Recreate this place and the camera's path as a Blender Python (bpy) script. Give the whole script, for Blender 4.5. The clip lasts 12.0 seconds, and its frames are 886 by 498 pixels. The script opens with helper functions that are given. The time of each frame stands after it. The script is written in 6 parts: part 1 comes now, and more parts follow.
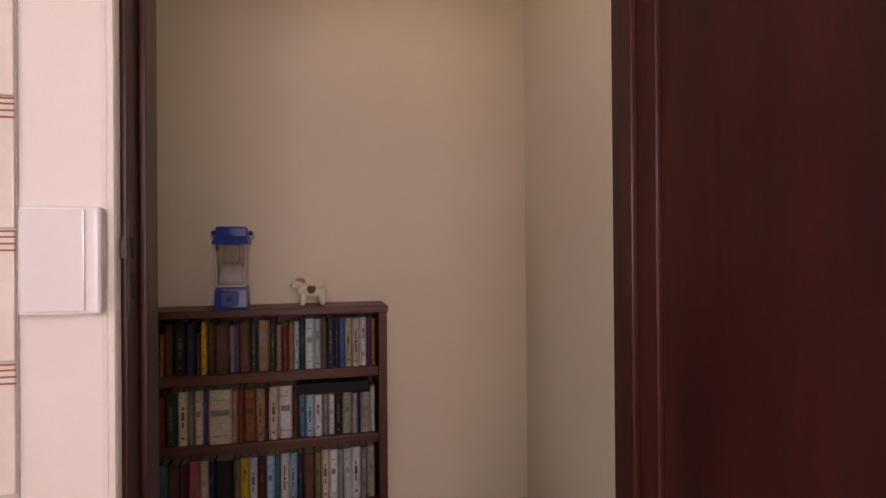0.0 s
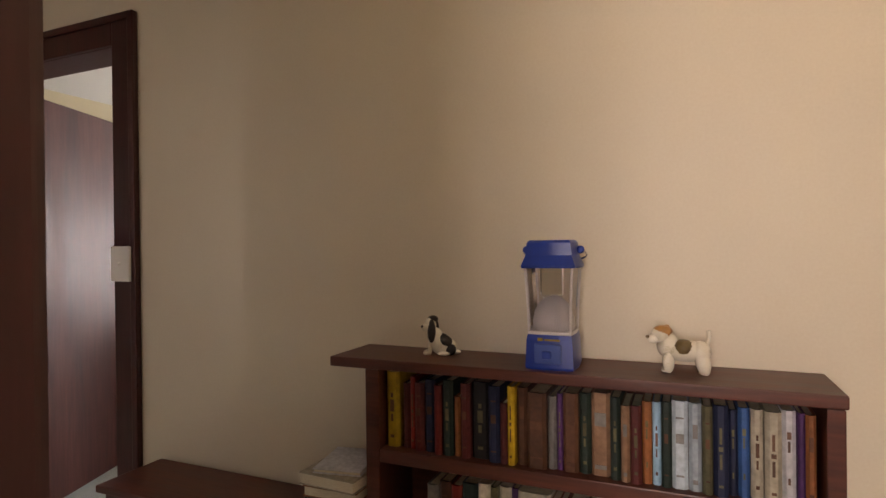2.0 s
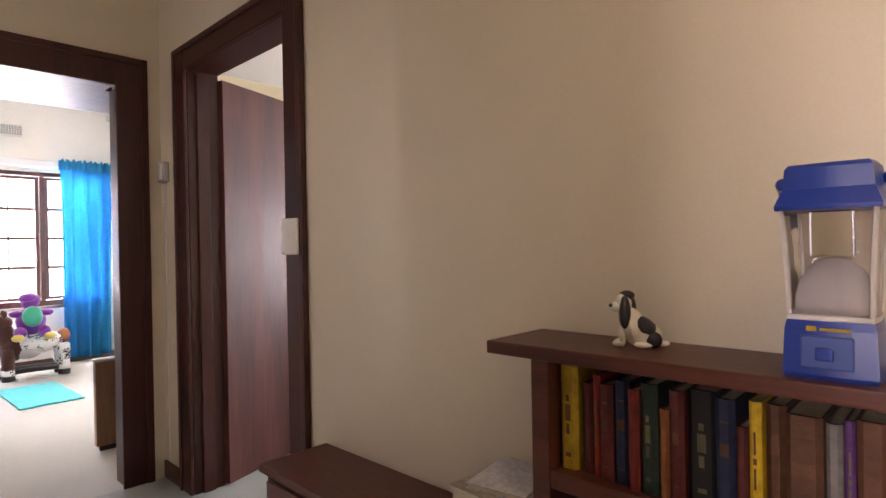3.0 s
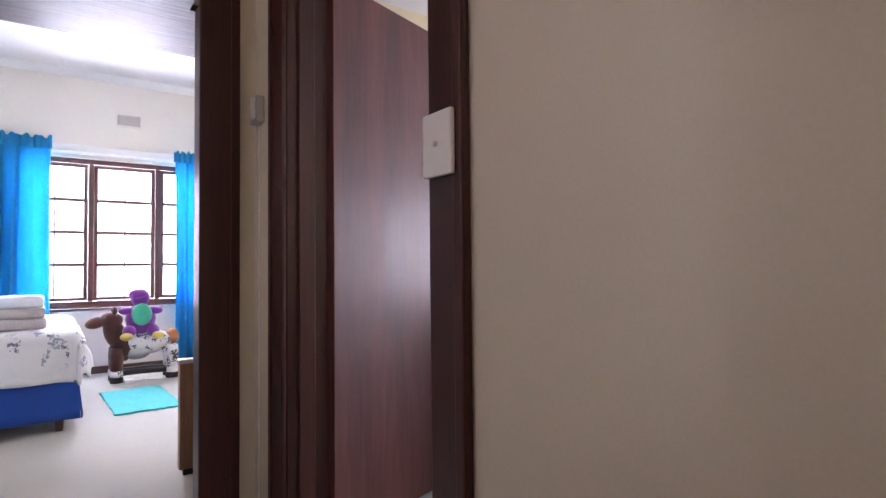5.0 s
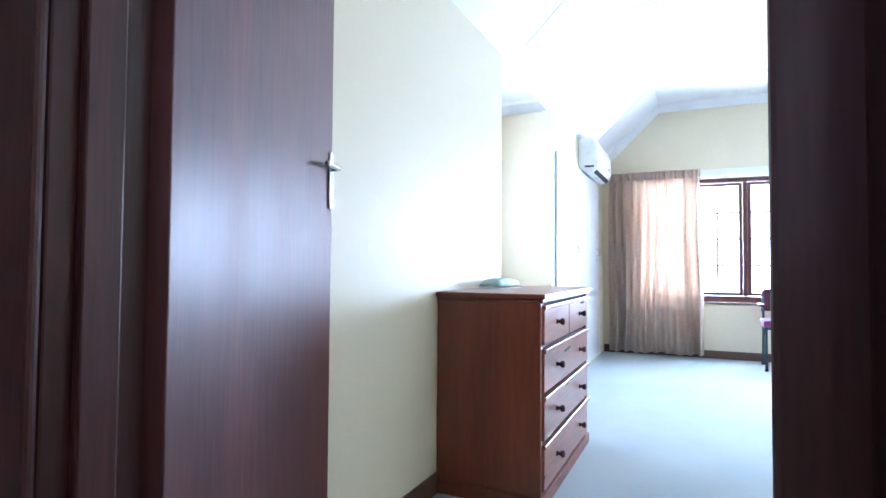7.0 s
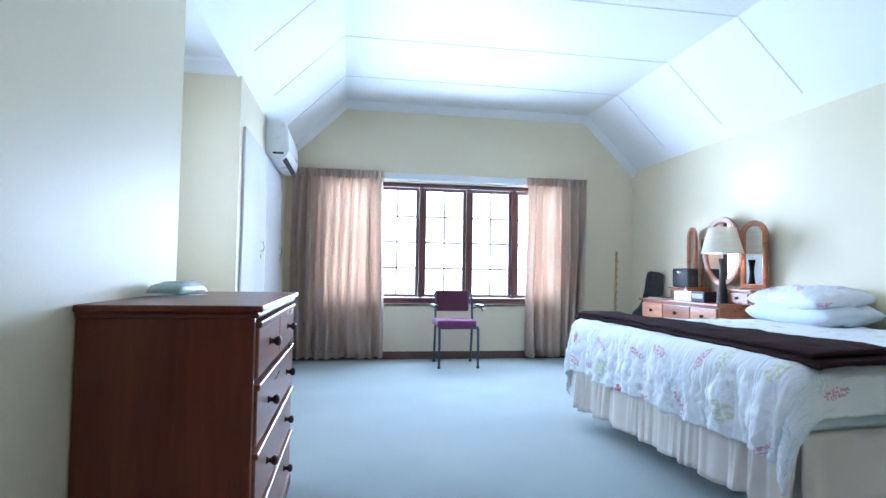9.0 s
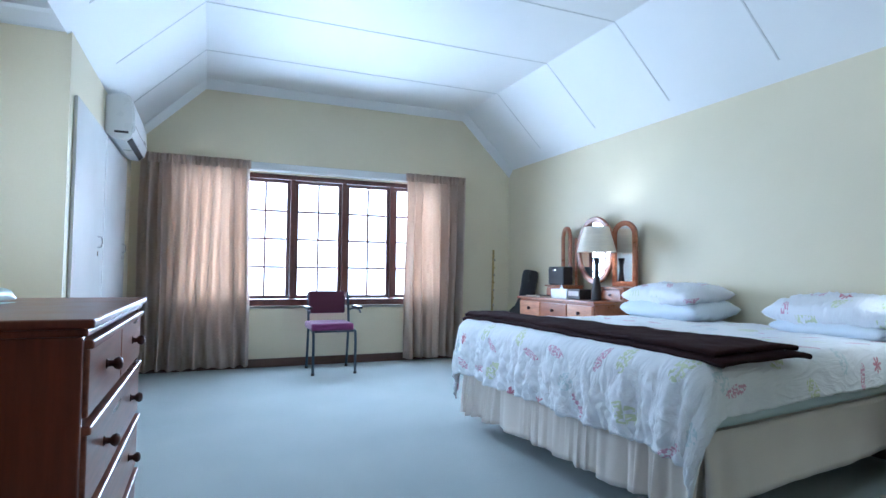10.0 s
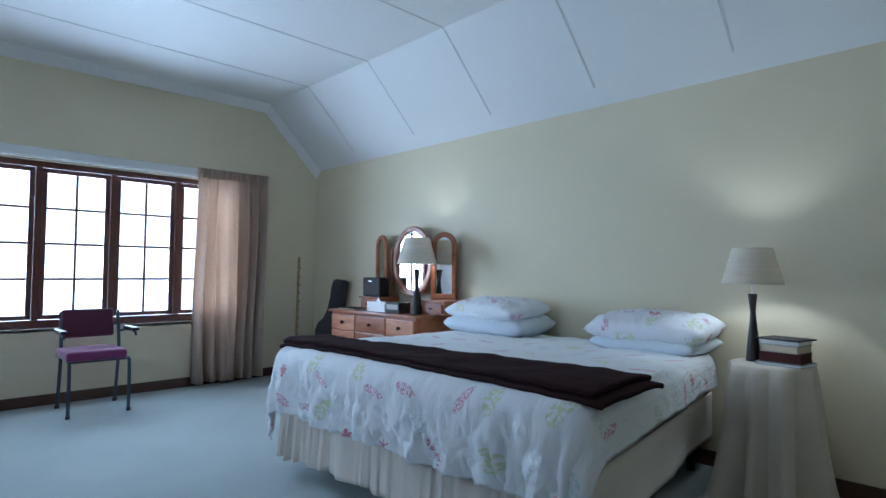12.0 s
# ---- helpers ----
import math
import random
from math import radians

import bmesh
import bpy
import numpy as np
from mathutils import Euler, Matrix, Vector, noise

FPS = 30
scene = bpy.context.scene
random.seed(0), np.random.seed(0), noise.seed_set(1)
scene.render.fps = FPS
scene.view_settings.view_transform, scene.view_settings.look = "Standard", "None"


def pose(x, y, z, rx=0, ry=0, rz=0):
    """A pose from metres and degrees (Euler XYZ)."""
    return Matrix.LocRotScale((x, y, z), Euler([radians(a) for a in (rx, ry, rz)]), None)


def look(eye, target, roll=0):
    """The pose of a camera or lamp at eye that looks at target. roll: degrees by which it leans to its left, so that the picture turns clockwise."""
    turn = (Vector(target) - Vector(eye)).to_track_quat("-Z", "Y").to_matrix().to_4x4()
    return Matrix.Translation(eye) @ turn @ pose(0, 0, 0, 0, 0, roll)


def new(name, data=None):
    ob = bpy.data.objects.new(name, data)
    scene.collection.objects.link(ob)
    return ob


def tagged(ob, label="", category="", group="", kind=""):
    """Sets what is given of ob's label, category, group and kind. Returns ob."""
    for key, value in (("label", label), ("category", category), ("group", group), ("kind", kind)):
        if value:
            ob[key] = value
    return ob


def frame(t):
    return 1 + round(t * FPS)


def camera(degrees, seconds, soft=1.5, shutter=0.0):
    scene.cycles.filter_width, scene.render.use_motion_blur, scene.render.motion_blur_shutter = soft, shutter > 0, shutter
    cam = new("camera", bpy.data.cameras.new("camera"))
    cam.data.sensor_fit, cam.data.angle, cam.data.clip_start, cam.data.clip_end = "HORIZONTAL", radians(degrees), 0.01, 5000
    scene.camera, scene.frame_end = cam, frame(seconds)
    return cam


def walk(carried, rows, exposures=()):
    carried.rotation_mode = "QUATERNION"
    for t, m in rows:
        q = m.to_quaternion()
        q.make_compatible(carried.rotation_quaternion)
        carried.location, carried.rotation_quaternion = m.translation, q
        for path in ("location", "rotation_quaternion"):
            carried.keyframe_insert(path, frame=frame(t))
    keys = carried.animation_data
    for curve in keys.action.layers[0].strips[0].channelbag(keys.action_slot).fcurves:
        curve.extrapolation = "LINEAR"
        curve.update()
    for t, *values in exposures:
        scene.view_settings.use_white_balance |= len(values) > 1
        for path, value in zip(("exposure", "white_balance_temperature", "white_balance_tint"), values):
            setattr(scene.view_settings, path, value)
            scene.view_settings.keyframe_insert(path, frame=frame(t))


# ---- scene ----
PATH = [
    (0, (0.499, -0.074, 1.204), (0.964, 1.871, 1.210), -0.46),
    (0.5, (0.549, 0.212, 1.255), (0.658, 2.209, 1.256), -0.31),
    (1, (0.546, 0.449, 1.269), (0.379, 2.442, 1.266), -0.60),
    (1.5, (0.529, 0.635, 1.271), (0.075, 2.583, 1.272), -0.54),
    (2, (0.508, 0.814, 1.286), (-0.282, 2.651, 1.280), -0.68),
    (2.5, (0.468, 1.013, 1.264), (-0.657, 2.667, 1.249), -0.97),
    (3, (0.367, 1.182, 1.191), (-1.015, 2.628, 1.183), -1.05),
    (3.5, (0.233, 1.332, 1.155), (-1.355, 2.547, 1.153), -1.02),
    (3.6, (0.210, 1.357, 1.142), (-1.405, 2.536, 1.141), -1.06),
    (5.5, (-0.806, 1.664, 0.947), (-2.425, 2.833, 1.038), -0.3),
    (6, (-1.045, 1.702, 0.923), (-2.525, 3.043, 1.021), -0.2),
    (6.5, (-1.293, 1.786, 0.926), (-2.537, 3.349, 1.020), 0.5),
    (7, (-1.630, 1.857, 0.944), (-2.465, 3.673, 1.012), 0.4),
    (7.5, (-1.791, 1.980, 0.952), (-2.288, 3.916, 1.012), 0.9),
    (7.7, (-1.850, 2.030, 0.950), (-2.192, 3.998, 1.014), 0.9),
    (9.3, (-1.945, 2.520, 0.940), (-1.494, 4.467, 1.032), 0.8),
    (9.5, (-1.946, 2.579, 0.942), (-1.400, 4.501, 1.031), 0.7),
    (10, (-1.974, 2.711, 0.941), (-1.202, 4.554, 1.029), 0.6),
    (10.5, (-1.982, 2.820, 0.962), (-1.012, 4.566, 1.048), 0.6),
    (11, (-2.009, 2.949, 0.987), (-0.884, 4.601, 1.075), 0.5),
    (11.5, (-1.995, 3.060, 1.028), (-0.736, 4.613, 1.117), 0.5),
    (12, (-1.990, 3.151, 1.063), (-0.592, 4.578, 1.148), 0.4),
]
cam = camera(76.78, 12.0)
EXPOSURES = [(0.0, -0.34, 7000, 36), (1.0, 0.22, 7200, 30), (2.0, 0.55, 7300, 24), (2.5, 0.82, 7300, 24), (3.0, 1.18, 6900, 28), (3.6, 1.3, 6700, 30), (5.5, 0.85, 5750, 32), (6.5, 1.12, 5050, 20),
             (7.0, 1.15, 4800, 14), (7.7, 1.02, 4700, 13), (9.3, 0.16, 4700, 9), (10.0, -0.12, 4700, 8), (11.0, -0.52, 4720, 7), (12.0, -0.93, 4720, 7)]
walk(cam, [(t, look(eye, target, roll)) for t, eye, target, roll in PATH], EXPOSURES)

# ---- world and large lights ----
world = bpy.data.worlds.new("world")
scene.world = world
world.use_nodes = True
wn = world.node_tree
sky = wn.nodes.new("ShaderNodeTexSky")
sky.sky_type = "NISHITA"
sky.sun_disc = False
sky.sun_elevation, sky.sun_rotation = radians(62), radians(150)
wn.links.new(sky.outputs[0], wn.nodes["Background"].inputs[0])
wn.nodes["Background"].inputs[1].default_value = 0.12
sun = new("sun", bpy.data.lights.new("sun", "SUN"))
sun.data.energy, sun.data.angle, sun.data.color = 3.0, radians(0.5), (1.0, 0.95, 0.88)
sun.matrix_world = pose(0, 0, 8, 28, 0, -30)


def window_light(x, y, z, width, height, rz, watts, colour):
    """An area lamp just outside a window, for the sky's light; rz 0 shines towards -y."""
    lamp = bpy.data.lights.new("window_light", "AREA")
    lamp.shape, lamp.size, lamp.size_y, lamp.energy, lamp.color = "RECTANGLE", width, height, watts, colour
    ob = new("window_light", lamp)
    ob.matrix_world = pose(x, y, z, -90, 0, 0) if rz == 0 else pose(x, y, z, 0, 0, rz) @ pose(0, 0, 0, -90, 0, 0)
    return ob


window_light(-0.93, 8.86, 1.27, 3.0, 1.6, 0, 440, (0.93, 0.97, 1.0))
# added lamp at an unseen recess window, brightens the foot of the bed
window_light(-3.62, 5.43, 1.42, 0.86, 1.1, 90, 42, (0.93, 0.97, 1.0))
window_light(-7.2, 2.27, 1.36, 2.2, 1.75, 90, 330, (0.93, 0.97, 1.0))
window_light(0.5, -2.55, 1.55, 1.7, 1.2, 180, 84, (1.0, 0.95, 0.9))
# added lamp at an unseen side window, aimed to reach the hall's right wall
window_light(-1.0, -1.1, 1.55, 1.2, 1.2, 90, 66, (1.0, 0.96, 0.94))
# weak fill for the hall, outside an added window that is never seen
window_light(-1.65, 0.62, 1.5, 1.7, 1.3, 180, 0.2, (1.0, 0.96, 0.92))


# ---- materials ----
def material(name, c1, c2=None, rough=0.6, scale=6.0, detail=0.0, stretch=(1, 1, 1), bump=0.0, fine=60.0, metal=0.0,
             coat=0.0, spec=0.5, jitter=0.0, translucent=0.0, transmission=0.0, emit=0.0, sheen=0.0):
    """Two colours mixed by broad noise, fine grain in colour and relief; jitter varies pieces by Object Info's Random."""
    m = bpy.data.materials.new(name)
    m.use_nodes = True
    n, l = m.node_tree.nodes, m.node_tree.links
    b = n["Principled BSDF"]
    c2 = c2 or tuple(v * 0.86 for v in c1)
    tc = n.new("ShaderNodeTexCoord")
    mp = n.new("ShaderNodeMapping")
    mp.inputs["Scale"].default_value = stretch
    l.new(tc.outputs["Object"], mp.inputs[0])
    big = n.new("ShaderNodeTexNoise")
    big.inputs["Scale"].default_value, big.inputs["Detail"].default_value = scale, 6
    l.new(mp.outputs[0], big.inputs[0])
    small = n.new("ShaderNodeTexNoise")
    small.inputs["Scale"].default_value, small.inputs["Detail"].default_value = fine, 3
    l.new(mp.outputs[0], small.inputs[0])
    ramp = n.new("ShaderNodeValToRGB")
    ramp.color_ramp.elements[0].position, ramp.color_ramp.elements[1].position = 0.32, 0.7
    ramp.color_ramp.elements[0].color, ramp.color_ramp.elements[1].color = (*c2, 1), (*c1, 1)
    l.new(big.outputs[0], ramp.inputs[0])
    mix = n.new("ShaderNodeMix")
    mix.data_type, mix.blend_type = "RGBA", "OVERLAY"
    mix.inputs[0].default_value = detail
    l.new(ramp.outputs[0], mix.inputs[6])
    l.new(small.outputs[0], mix.inputs[7])
    colour = mix.outputs[2]
    if jitter:
        info = n.new("ShaderNodeObjectInfo")
        hsv = n.new("ShaderNodeHueSaturation")
        rng = n.new("ShaderNodeMapRange")
        rng.inputs[3].default_value, rng.inputs[4].default_value = 1 - jitter, 1 + jitter
        l.new(info.outputs["Random"], rng.inputs[0])
        l.new(rng.outputs[0], hsv.inputs["Value"])
        l.new(colour, hsv.inputs["Color"])
        colour = hsv.outputs[0]
    l.new(colour, b.inputs["Base Color"])
    rr = n.new("ShaderNodeMapRange")
    rr.inputs[3].default_value, rr.inputs[4].default_value = max(rough - 0.08, 0.0), min(rough + 0.08, 1)
    l.new(big.outputs[0], rr.inputs[0])
    if transmission < 0.5:
        l.new(rr.outputs[0], b.inputs["Roughness"])
    else:
        b.inputs["Roughness"].default_value = rough
    b.inputs["Metallic"].default_value = metal
    b.inputs["Coat Weight"].default_value = coat
    b.inputs["Coat Roughness"].default_value = 0.22
    b.inputs["Specular IOR Level"].default_value = spec
    b.inputs["Transmission Weight"].default_value = transmission
    b.inputs["Sheen Weight"].default_value = sheen
    if emit:
        b.inputs["Emission Color"].default_value, b.inputs["Emission Strength"].default_value = (*c1, 1), emit
    if bump:
        bp = n.new("ShaderNodeBump")
        bp.inputs["Strength"].default_value, bp.inputs["Distance"].default_value = bump, 0.004
        l.new(small.outputs[0], bp.inputs["Height"])
        l.new(bp.outputs[0], b.inputs["Normal"])
    if translucent:
        tr = n.new("ShaderNodeBsdfTranslucent")
        l.new(colour, tr.inputs[0])
        ms = n.new("ShaderNodeMixShader")
        ms.inputs[0].default_value = translucent
        l.new(b.outputs[0], ms.inputs[1])
        l.new(tr.outputs[0], ms.inputs[2])
        l.new(ms.outputs[0], n["Material Output"].inputs[0])
    return m


def glass_material(name, tint=(1, 1, 1), rough=0.0):
    m = bpy.data.materials.new(name)
    m.use_nodes = True
    n, l = m.node_tree.nodes, m.node_tree.links
    clear = n.new("ShaderNodeBsdfTransparent")
    clear.inputs[0].default_value = (*tint, 1)
    gloss = n.new("ShaderNodeBsdfGlossy")
    gloss.inputs["Roughness"].default_value = rough
    fres = n.new("ShaderNodeFresnel")
    fres.inputs[0].default_value = 1.45
    ms = n.new("ShaderNodeMixShader")
    l.new(fres.outputs[0], ms.inputs[0])
    l.new(clear.outputs[0], ms.inputs[1])
    l.new(gloss.outputs[0], ms.inputs[2])
    l.new(ms.outputs[0], n["Material Output"].inputs[0])
    return m


def printed_cloth(name, ground, spots, scale, size, rough=0.85):
    """Cloth with scattered ragged motifs: spots is a list of (colour, share) picked cell by cell."""
    m = material(name, ground, tuple(v * 0.94 for v in ground), rough, 3, 0.1, bump=0.15, fine=300, sheen=0.2)
    n, l = m.node_tree.nodes, m.node_tree.links
    b = n["Principled BSDF"]
    src = b.inputs["Base Color"].links[0].from_socket
    tc = n.new("ShaderNodeTexCoord")
    crease = n.new("ShaderNodeTexNoise")
    crease.inputs["Scale"].default_value, crease.inputs["Detail"].default_value, crease.inputs["Distortion"].default_value = 5.5, 3, 1.2
    turn = n.new("ShaderNodeMapping")
    turn.inputs["Rotation"].default_value, turn.inputs["Scale"].default_value = (0.6, 0.5, 0.7), (2.2, 0.7, 0.7)
    l.new(tc.outputs["Object"], turn.inputs[0])
    l.new(turn.outputs[0], crease.inputs[0])
    soft = n.new("ShaderNodeBump")
    soft.inputs["Strength"].default_value, soft.inputs["Distance"].default_value = 0.5, 0.03
    l.new(crease.outputs[0], soft.inputs["Height"])
    l.new(b.inputs["Normal"].links[0].from_socket, soft.inputs["Normal"])
    l.new(soft.outputs[0], b.inputs["Normal"])
    wob = n.new("ShaderNodeTexNoise")
    wob.inputs["Scale"].default_value, wob.inputs["Detail"].default_value = 26, 4
    l.new(tc.outputs["Object"], wob.inputs[0])
    add = n.new("ShaderNodeMix")
    add.data_type, add.blend_type = "RGBA", "LINEAR_LIGHT"
    add.inputs[0].default_value = 0.055
    l.new(tc.outputs["Object"], add.inputs[6])
    l.new(wob.outputs["Color"], add.inputs[7])
    vor = n.new("ShaderNodeTexVoronoi")
    vor.inputs["Scale"].default_value = scale
    l.new(add.outputs[2], vor.inputs[0])
    near = n.new("ShaderNodeMath")
    near.operation = "LESS_THAN"
    near.inputs[1].default_value = size
    l.new(vor.outputs["Distance"], near.inputs[0])
    petal = n.new("ShaderNodeTexNoise")
    petal.inputs["Scale"].default_value, petal.inputs["Detail"].default_value = 70, 2
    l.new(tc.outputs["Object"], petal.inputs[0])
    cut = n.new("ShaderNodeMath")
    cut.operation = "GREATER_THAN"
    cut.inputs[1].default_value = 0.47
    l.new(petal.outputs[0], cut.inputs[0])
    mul = n.new("ShaderNodeMath")
    mul.operation = "MULTIPLY"
    l.new(near.outputs[0], mul.inputs[0])
    l.new(cut.outputs[0], mul.inputs[1])
    sep = n.new("ShaderNodeSeparateColor")
    l.new(vor.outputs["Color"], sep.inputs[0])
    ramp = n.new("ShaderNodeValToRGB")
    ramp.color_ramp.interpolation = "CONSTANT"
    at = 0.0
    for i, (c, share) in enumerate(spots):
        e = ramp.color_ramp.elements[i] if i < 2 else ramp.color_ramp.elements.new(at)
        e.position, e.color = at, (*c, 1)
        at += share
    l.new(sep.outputs[0], ramp.inputs[0])
    mix = n.new("ShaderNodeMix")
    mix.data_type = "RGBA"
    l.new(mul.outputs[0], mix.inputs[0])
    l.new(src, mix.inputs[6])
    l.new(ramp.outputs[0], mix.inputs[7])
    l.new(mix.outputs[2], b.inputs["Base Color"])
    return m


def floral_print(name, ground, cell=0.2, rough=0.85):
    """Cotton with scattered pink star flowers, pink sprigs and green and pale leaf sprays, laid out along the cloth (UV in metres)."""
    m = material(name, ground, tuple(v * 0.95 for v in ground), rough, 3, 0.08, bump=0.12, fine=300, sheen=0.2)
    n, l = m.node_tree.nodes, m.node_tree.links
    b = n["Principled BSDF"]
    src = b.inputs["Base Color"].links[0].from_socket

    def calc(op, x, y=None, z=None):
        q = n.new("ShaderNodeMath")
        q.operation = op
        for k, val in enumerate((x, y, z)):
            if val is None:
                continue
            if isinstance(val, (int, float)):
                q.inputs[k].default_value = val
            else:
                l.new(val, q.inputs[k])
        return q.outputs[0]
    tc = n.new("ShaderNodeTexCoord")
    vor = n.new("ShaderNodeTexVoronoi")
    vor.voronoi_dimensions = "2D"
    vor.inputs["Scale"].default_value, vor.inputs["Randomness"].default_value = 1 / cell, 0.8
    l.new(tc.outputs["UV"], vor.inputs["Vector"])
    sub = n.new("ShaderNodeVectorMath")
    sub.operation = "SUBTRACT"
    l.new(tc.outputs["UV"], sub.inputs[0])
    l.new(vor.outputs["Position"], sub.inputs[1])
    pick = n.new("ShaderNodeSeparateColor")
    l.new(vor.outputs["Color"], pick.inputs[0])
    rot = n.new("ShaderNodeVectorRotate")
    rot.rotation_type = "Z_AXIS"
    l.new(sub.outputs[0], rot.inputs["Vector"])
    l.new(calc("MULTIPLY", pick.outputs[1], 6.283), rot.inputs["Angle"])
    loc = n.new("ShaderNodeSeparateXYZ")
    l.new(rot.outputs[0], loc.inputs[0])
    x, y = loc.outputs[0], loc.outputs[1]
    r = calc("SQRT", calc("ADD", calc("MULTIPLY", x, x), calc("MULTIPLY", y, y)))
    speck = n.new("ShaderNodeTexNoise")
    speck.inputs["Scale"].default_value, speck.inputs["Detail"].default_value = 105, 1
    l.new(tc.outputs["UV"], speck.inputs["Vector"])
    spray = n.new("ShaderNodeTexNoise")
    spray.inputs["Scale"].default_value, spray.inputs["Detail"].default_value = 66, 1
    l.new(tc.outputs["UV"], spray.inputs["Vector"])
    petal = calc("ABSOLUTE", calc("COSINE", calc("MULTIPLY", calc("ARCTAN2", y, x), 3.5)))
    star = calc("MULTIPLY", calc("LESS_THAN", r, calc("MULTIPLY_ADD", petal, 0.028, 0.008)), calc("GREATER_THAN", speck.outputs[0], 0.36))

    def ellipse(rx, ry):
        ex, ey = calc("DIVIDE", x, rx), calc("DIVIDE", y, ry)
        return calc("LESS_THAN", calc("ADD", calc("MULTIPLY", ex, ex), calc("MULTIPLY", ey, ey)), 1.0)
    sprig = calc("MULTIPLY", ellipse(0.062, 0.020), calc("GREATER_THAN", speck.outputs[0], 0.49))
    leaves = calc("MULTIPLY", ellipse(0.058, 0.034), calc("GREATER_THAN", spray.outputs[0], 0.50))
    kind, colour = pick.outputs[0], src
    for mask, lo, hi, tint, weight in ((star, 0.0, 0.10, (0.46, 0.055, 0.13), 0.8), (sprig, 0.10, 0.48, (0.54, 0.14, 0.30), 0.7), (leaves, 0.48, 0.74, (0.54, 0.62, 0.24), 0.6), (leaves, 0.76, 1.01, (0.56, 0.68, 0.72), 0.7)):
        here = calc("MULTIPLY", mask, calc("MULTIPLY", calc("GREATER_THAN", kind, lo), calc("LESS_THAN", kind, hi)))
        mix = n.new("ShaderNodeMix")
        mix.data_type = "RGBA"
        l.new(calc("MULTIPLY", here, weight), mix.inputs[0])
        l.new(colour, mix.inputs[6])
        mix.inputs[7].default_value = (*tint, 1)
        colour = mix.outputs[2]
    l.new(colour, b.inputs["Base Color"])
    wrinkle = n.new("ShaderNodeTexNoise")
    wrinkle.inputs["Scale"].default_value, wrinkle.inputs["Detail"].default_value, wrinkle.inputs["Distortion"].default_value = 7, 4, 1.4
    skew = n.new("ShaderNodeMapping")
    skew.inputs["Rotation"].default_value, skew.inputs["Scale"].default_value = (0, 0, 0.5), (0.55, 1.7, 1)
    l.new(tc.outputs["UV"], skew.inputs[0])
    l.new(skew.outputs[0], wrinkle.inputs["Vector"])
    ridge = calc("POWER", calc("SUBTRACT", 1.0, calc("ABSOLUTE", calc("MULTIPLY_ADD", wrinkle.outputs[0], 4.0, -2.0))), 2.0)
    relief = n.new("ShaderNodeBump")
    relief.inputs["Strength"].default_value, relief.inputs["Distance"].default_value = 0.32, 0.012
    l.new(ridge, relief.inputs["Height"])
    l.new(b.inputs["Normal"].links[0].from_socket, relief.inputs["Normal"])
    l.new(relief.outputs[0], b.inputs["Normal"])
    return m


def spotted(name, ground, spot, scale, size, rough=0.7):
    return printed_cloth(name, ground, [(spot, 0.7), (ground, 0.3)], scale, size, rough)


PAINT = material("cream_wall_paint", (0.73, 0.66, 0.475), (0.70, 0.63, 0.445), 0.5, 1.6, 0.06, bump=0.05, fine=140, spec=0.4)
HALL_PAINT = material("tan_hall_paint", (0.68, 0.60, 0.46), (0.64, 0.56, 0.43), 0.5, 1.6, 0.08, bump=0.06, fine=140, spec=0.4)
KITCHEN_PAINT = material("pale_kitchen_paint", (0.80, 0.75, 0.69), (0.77, 0.72, 0.66), 0.55, 2, 0.06, bump=0.05, fine=140)
KIDS_PAINT = material("ivory_wall_paint", (0.76, 0.73, 0.66), (0.73, 0.70, 0.62), 0.6, 1.6, 0.06, bump=0.05, fine=140)
WHITE = material("white_ceiling_board", (0.80, 0.81, 0.80), (0.77, 0.78, 0.77), 0.6, 1.2, 0.05, bump=0.03, fine=120)
GLOSS_WHITE = material("white_gloss_paint", (0.80, 0.81, 0.80), (0.77, 0.78, 0.77), 0.22, 2, 0.05)
SHINY_WHITE = material("shiny_white_plastic", (0.78, 0.77, 0.76), (0.76, 0.75, 0.74), 0.09, 2, 0.03, coat=0.6)
STRIP = material("grey_joint_strip", (0.63, 0.64, 0.63), None, 0.6, 8, 0.1)
CARPET = material("sage_grey_carpet", (0.36, 0.41, 0.40), (0.32, 0.37, 0.365), 0.95, 2.5, 0.5, bump=0.7, fine=420, sheen=0.3, spec=0.1)
KIDS_CARPET = material("beige_carpet", (0.50, 0.49, 0.43), (0.46, 0.45, 0.39), 0.95, 2.5, 0.5, bump=0.7, fine=420, sheen=0.3, spec=0.1)
TILE_FLOOR = material("kitchen_floor", (0.45, 0.38, 0.32), None, 0.4, 4, 0.2)
MAHOGANY = material("dark_mahogany", (0.060, 0.014, 0.011), (0.036, 0.008, 0.006), 0.42, 2.0, 0.4, (10, 10, 0.6), 0.1, 12, coat=0.1, spec=0.35)
DOOR_WOOD = material("mahogany_veneer", (0.104, 0.033, 0.028), (0.060, 0.018, 0.015), 0.43, 1.8, 0.45, (4.5, 4.5, 0.45), 0.14, 12, coat=0.05, spec=0.28)
RED_DOOR = material("red_mahogany_door", (0.058, 0.007, 0.004), (0.030, 0.004, 0.003), 0.5, 1.6, 0.4, (5, 5, 0.5), 0.1, 12, coat=0.1)
SHELF_WOOD = material("dark_shelf_wood", (0.105, 0.029, 0.016), (0.066, 0.017, 0.010), 0.42, 2.2, 0.5, (0.9, 12, 12), 0.1, 9, coat=0.1, spec=0.35)
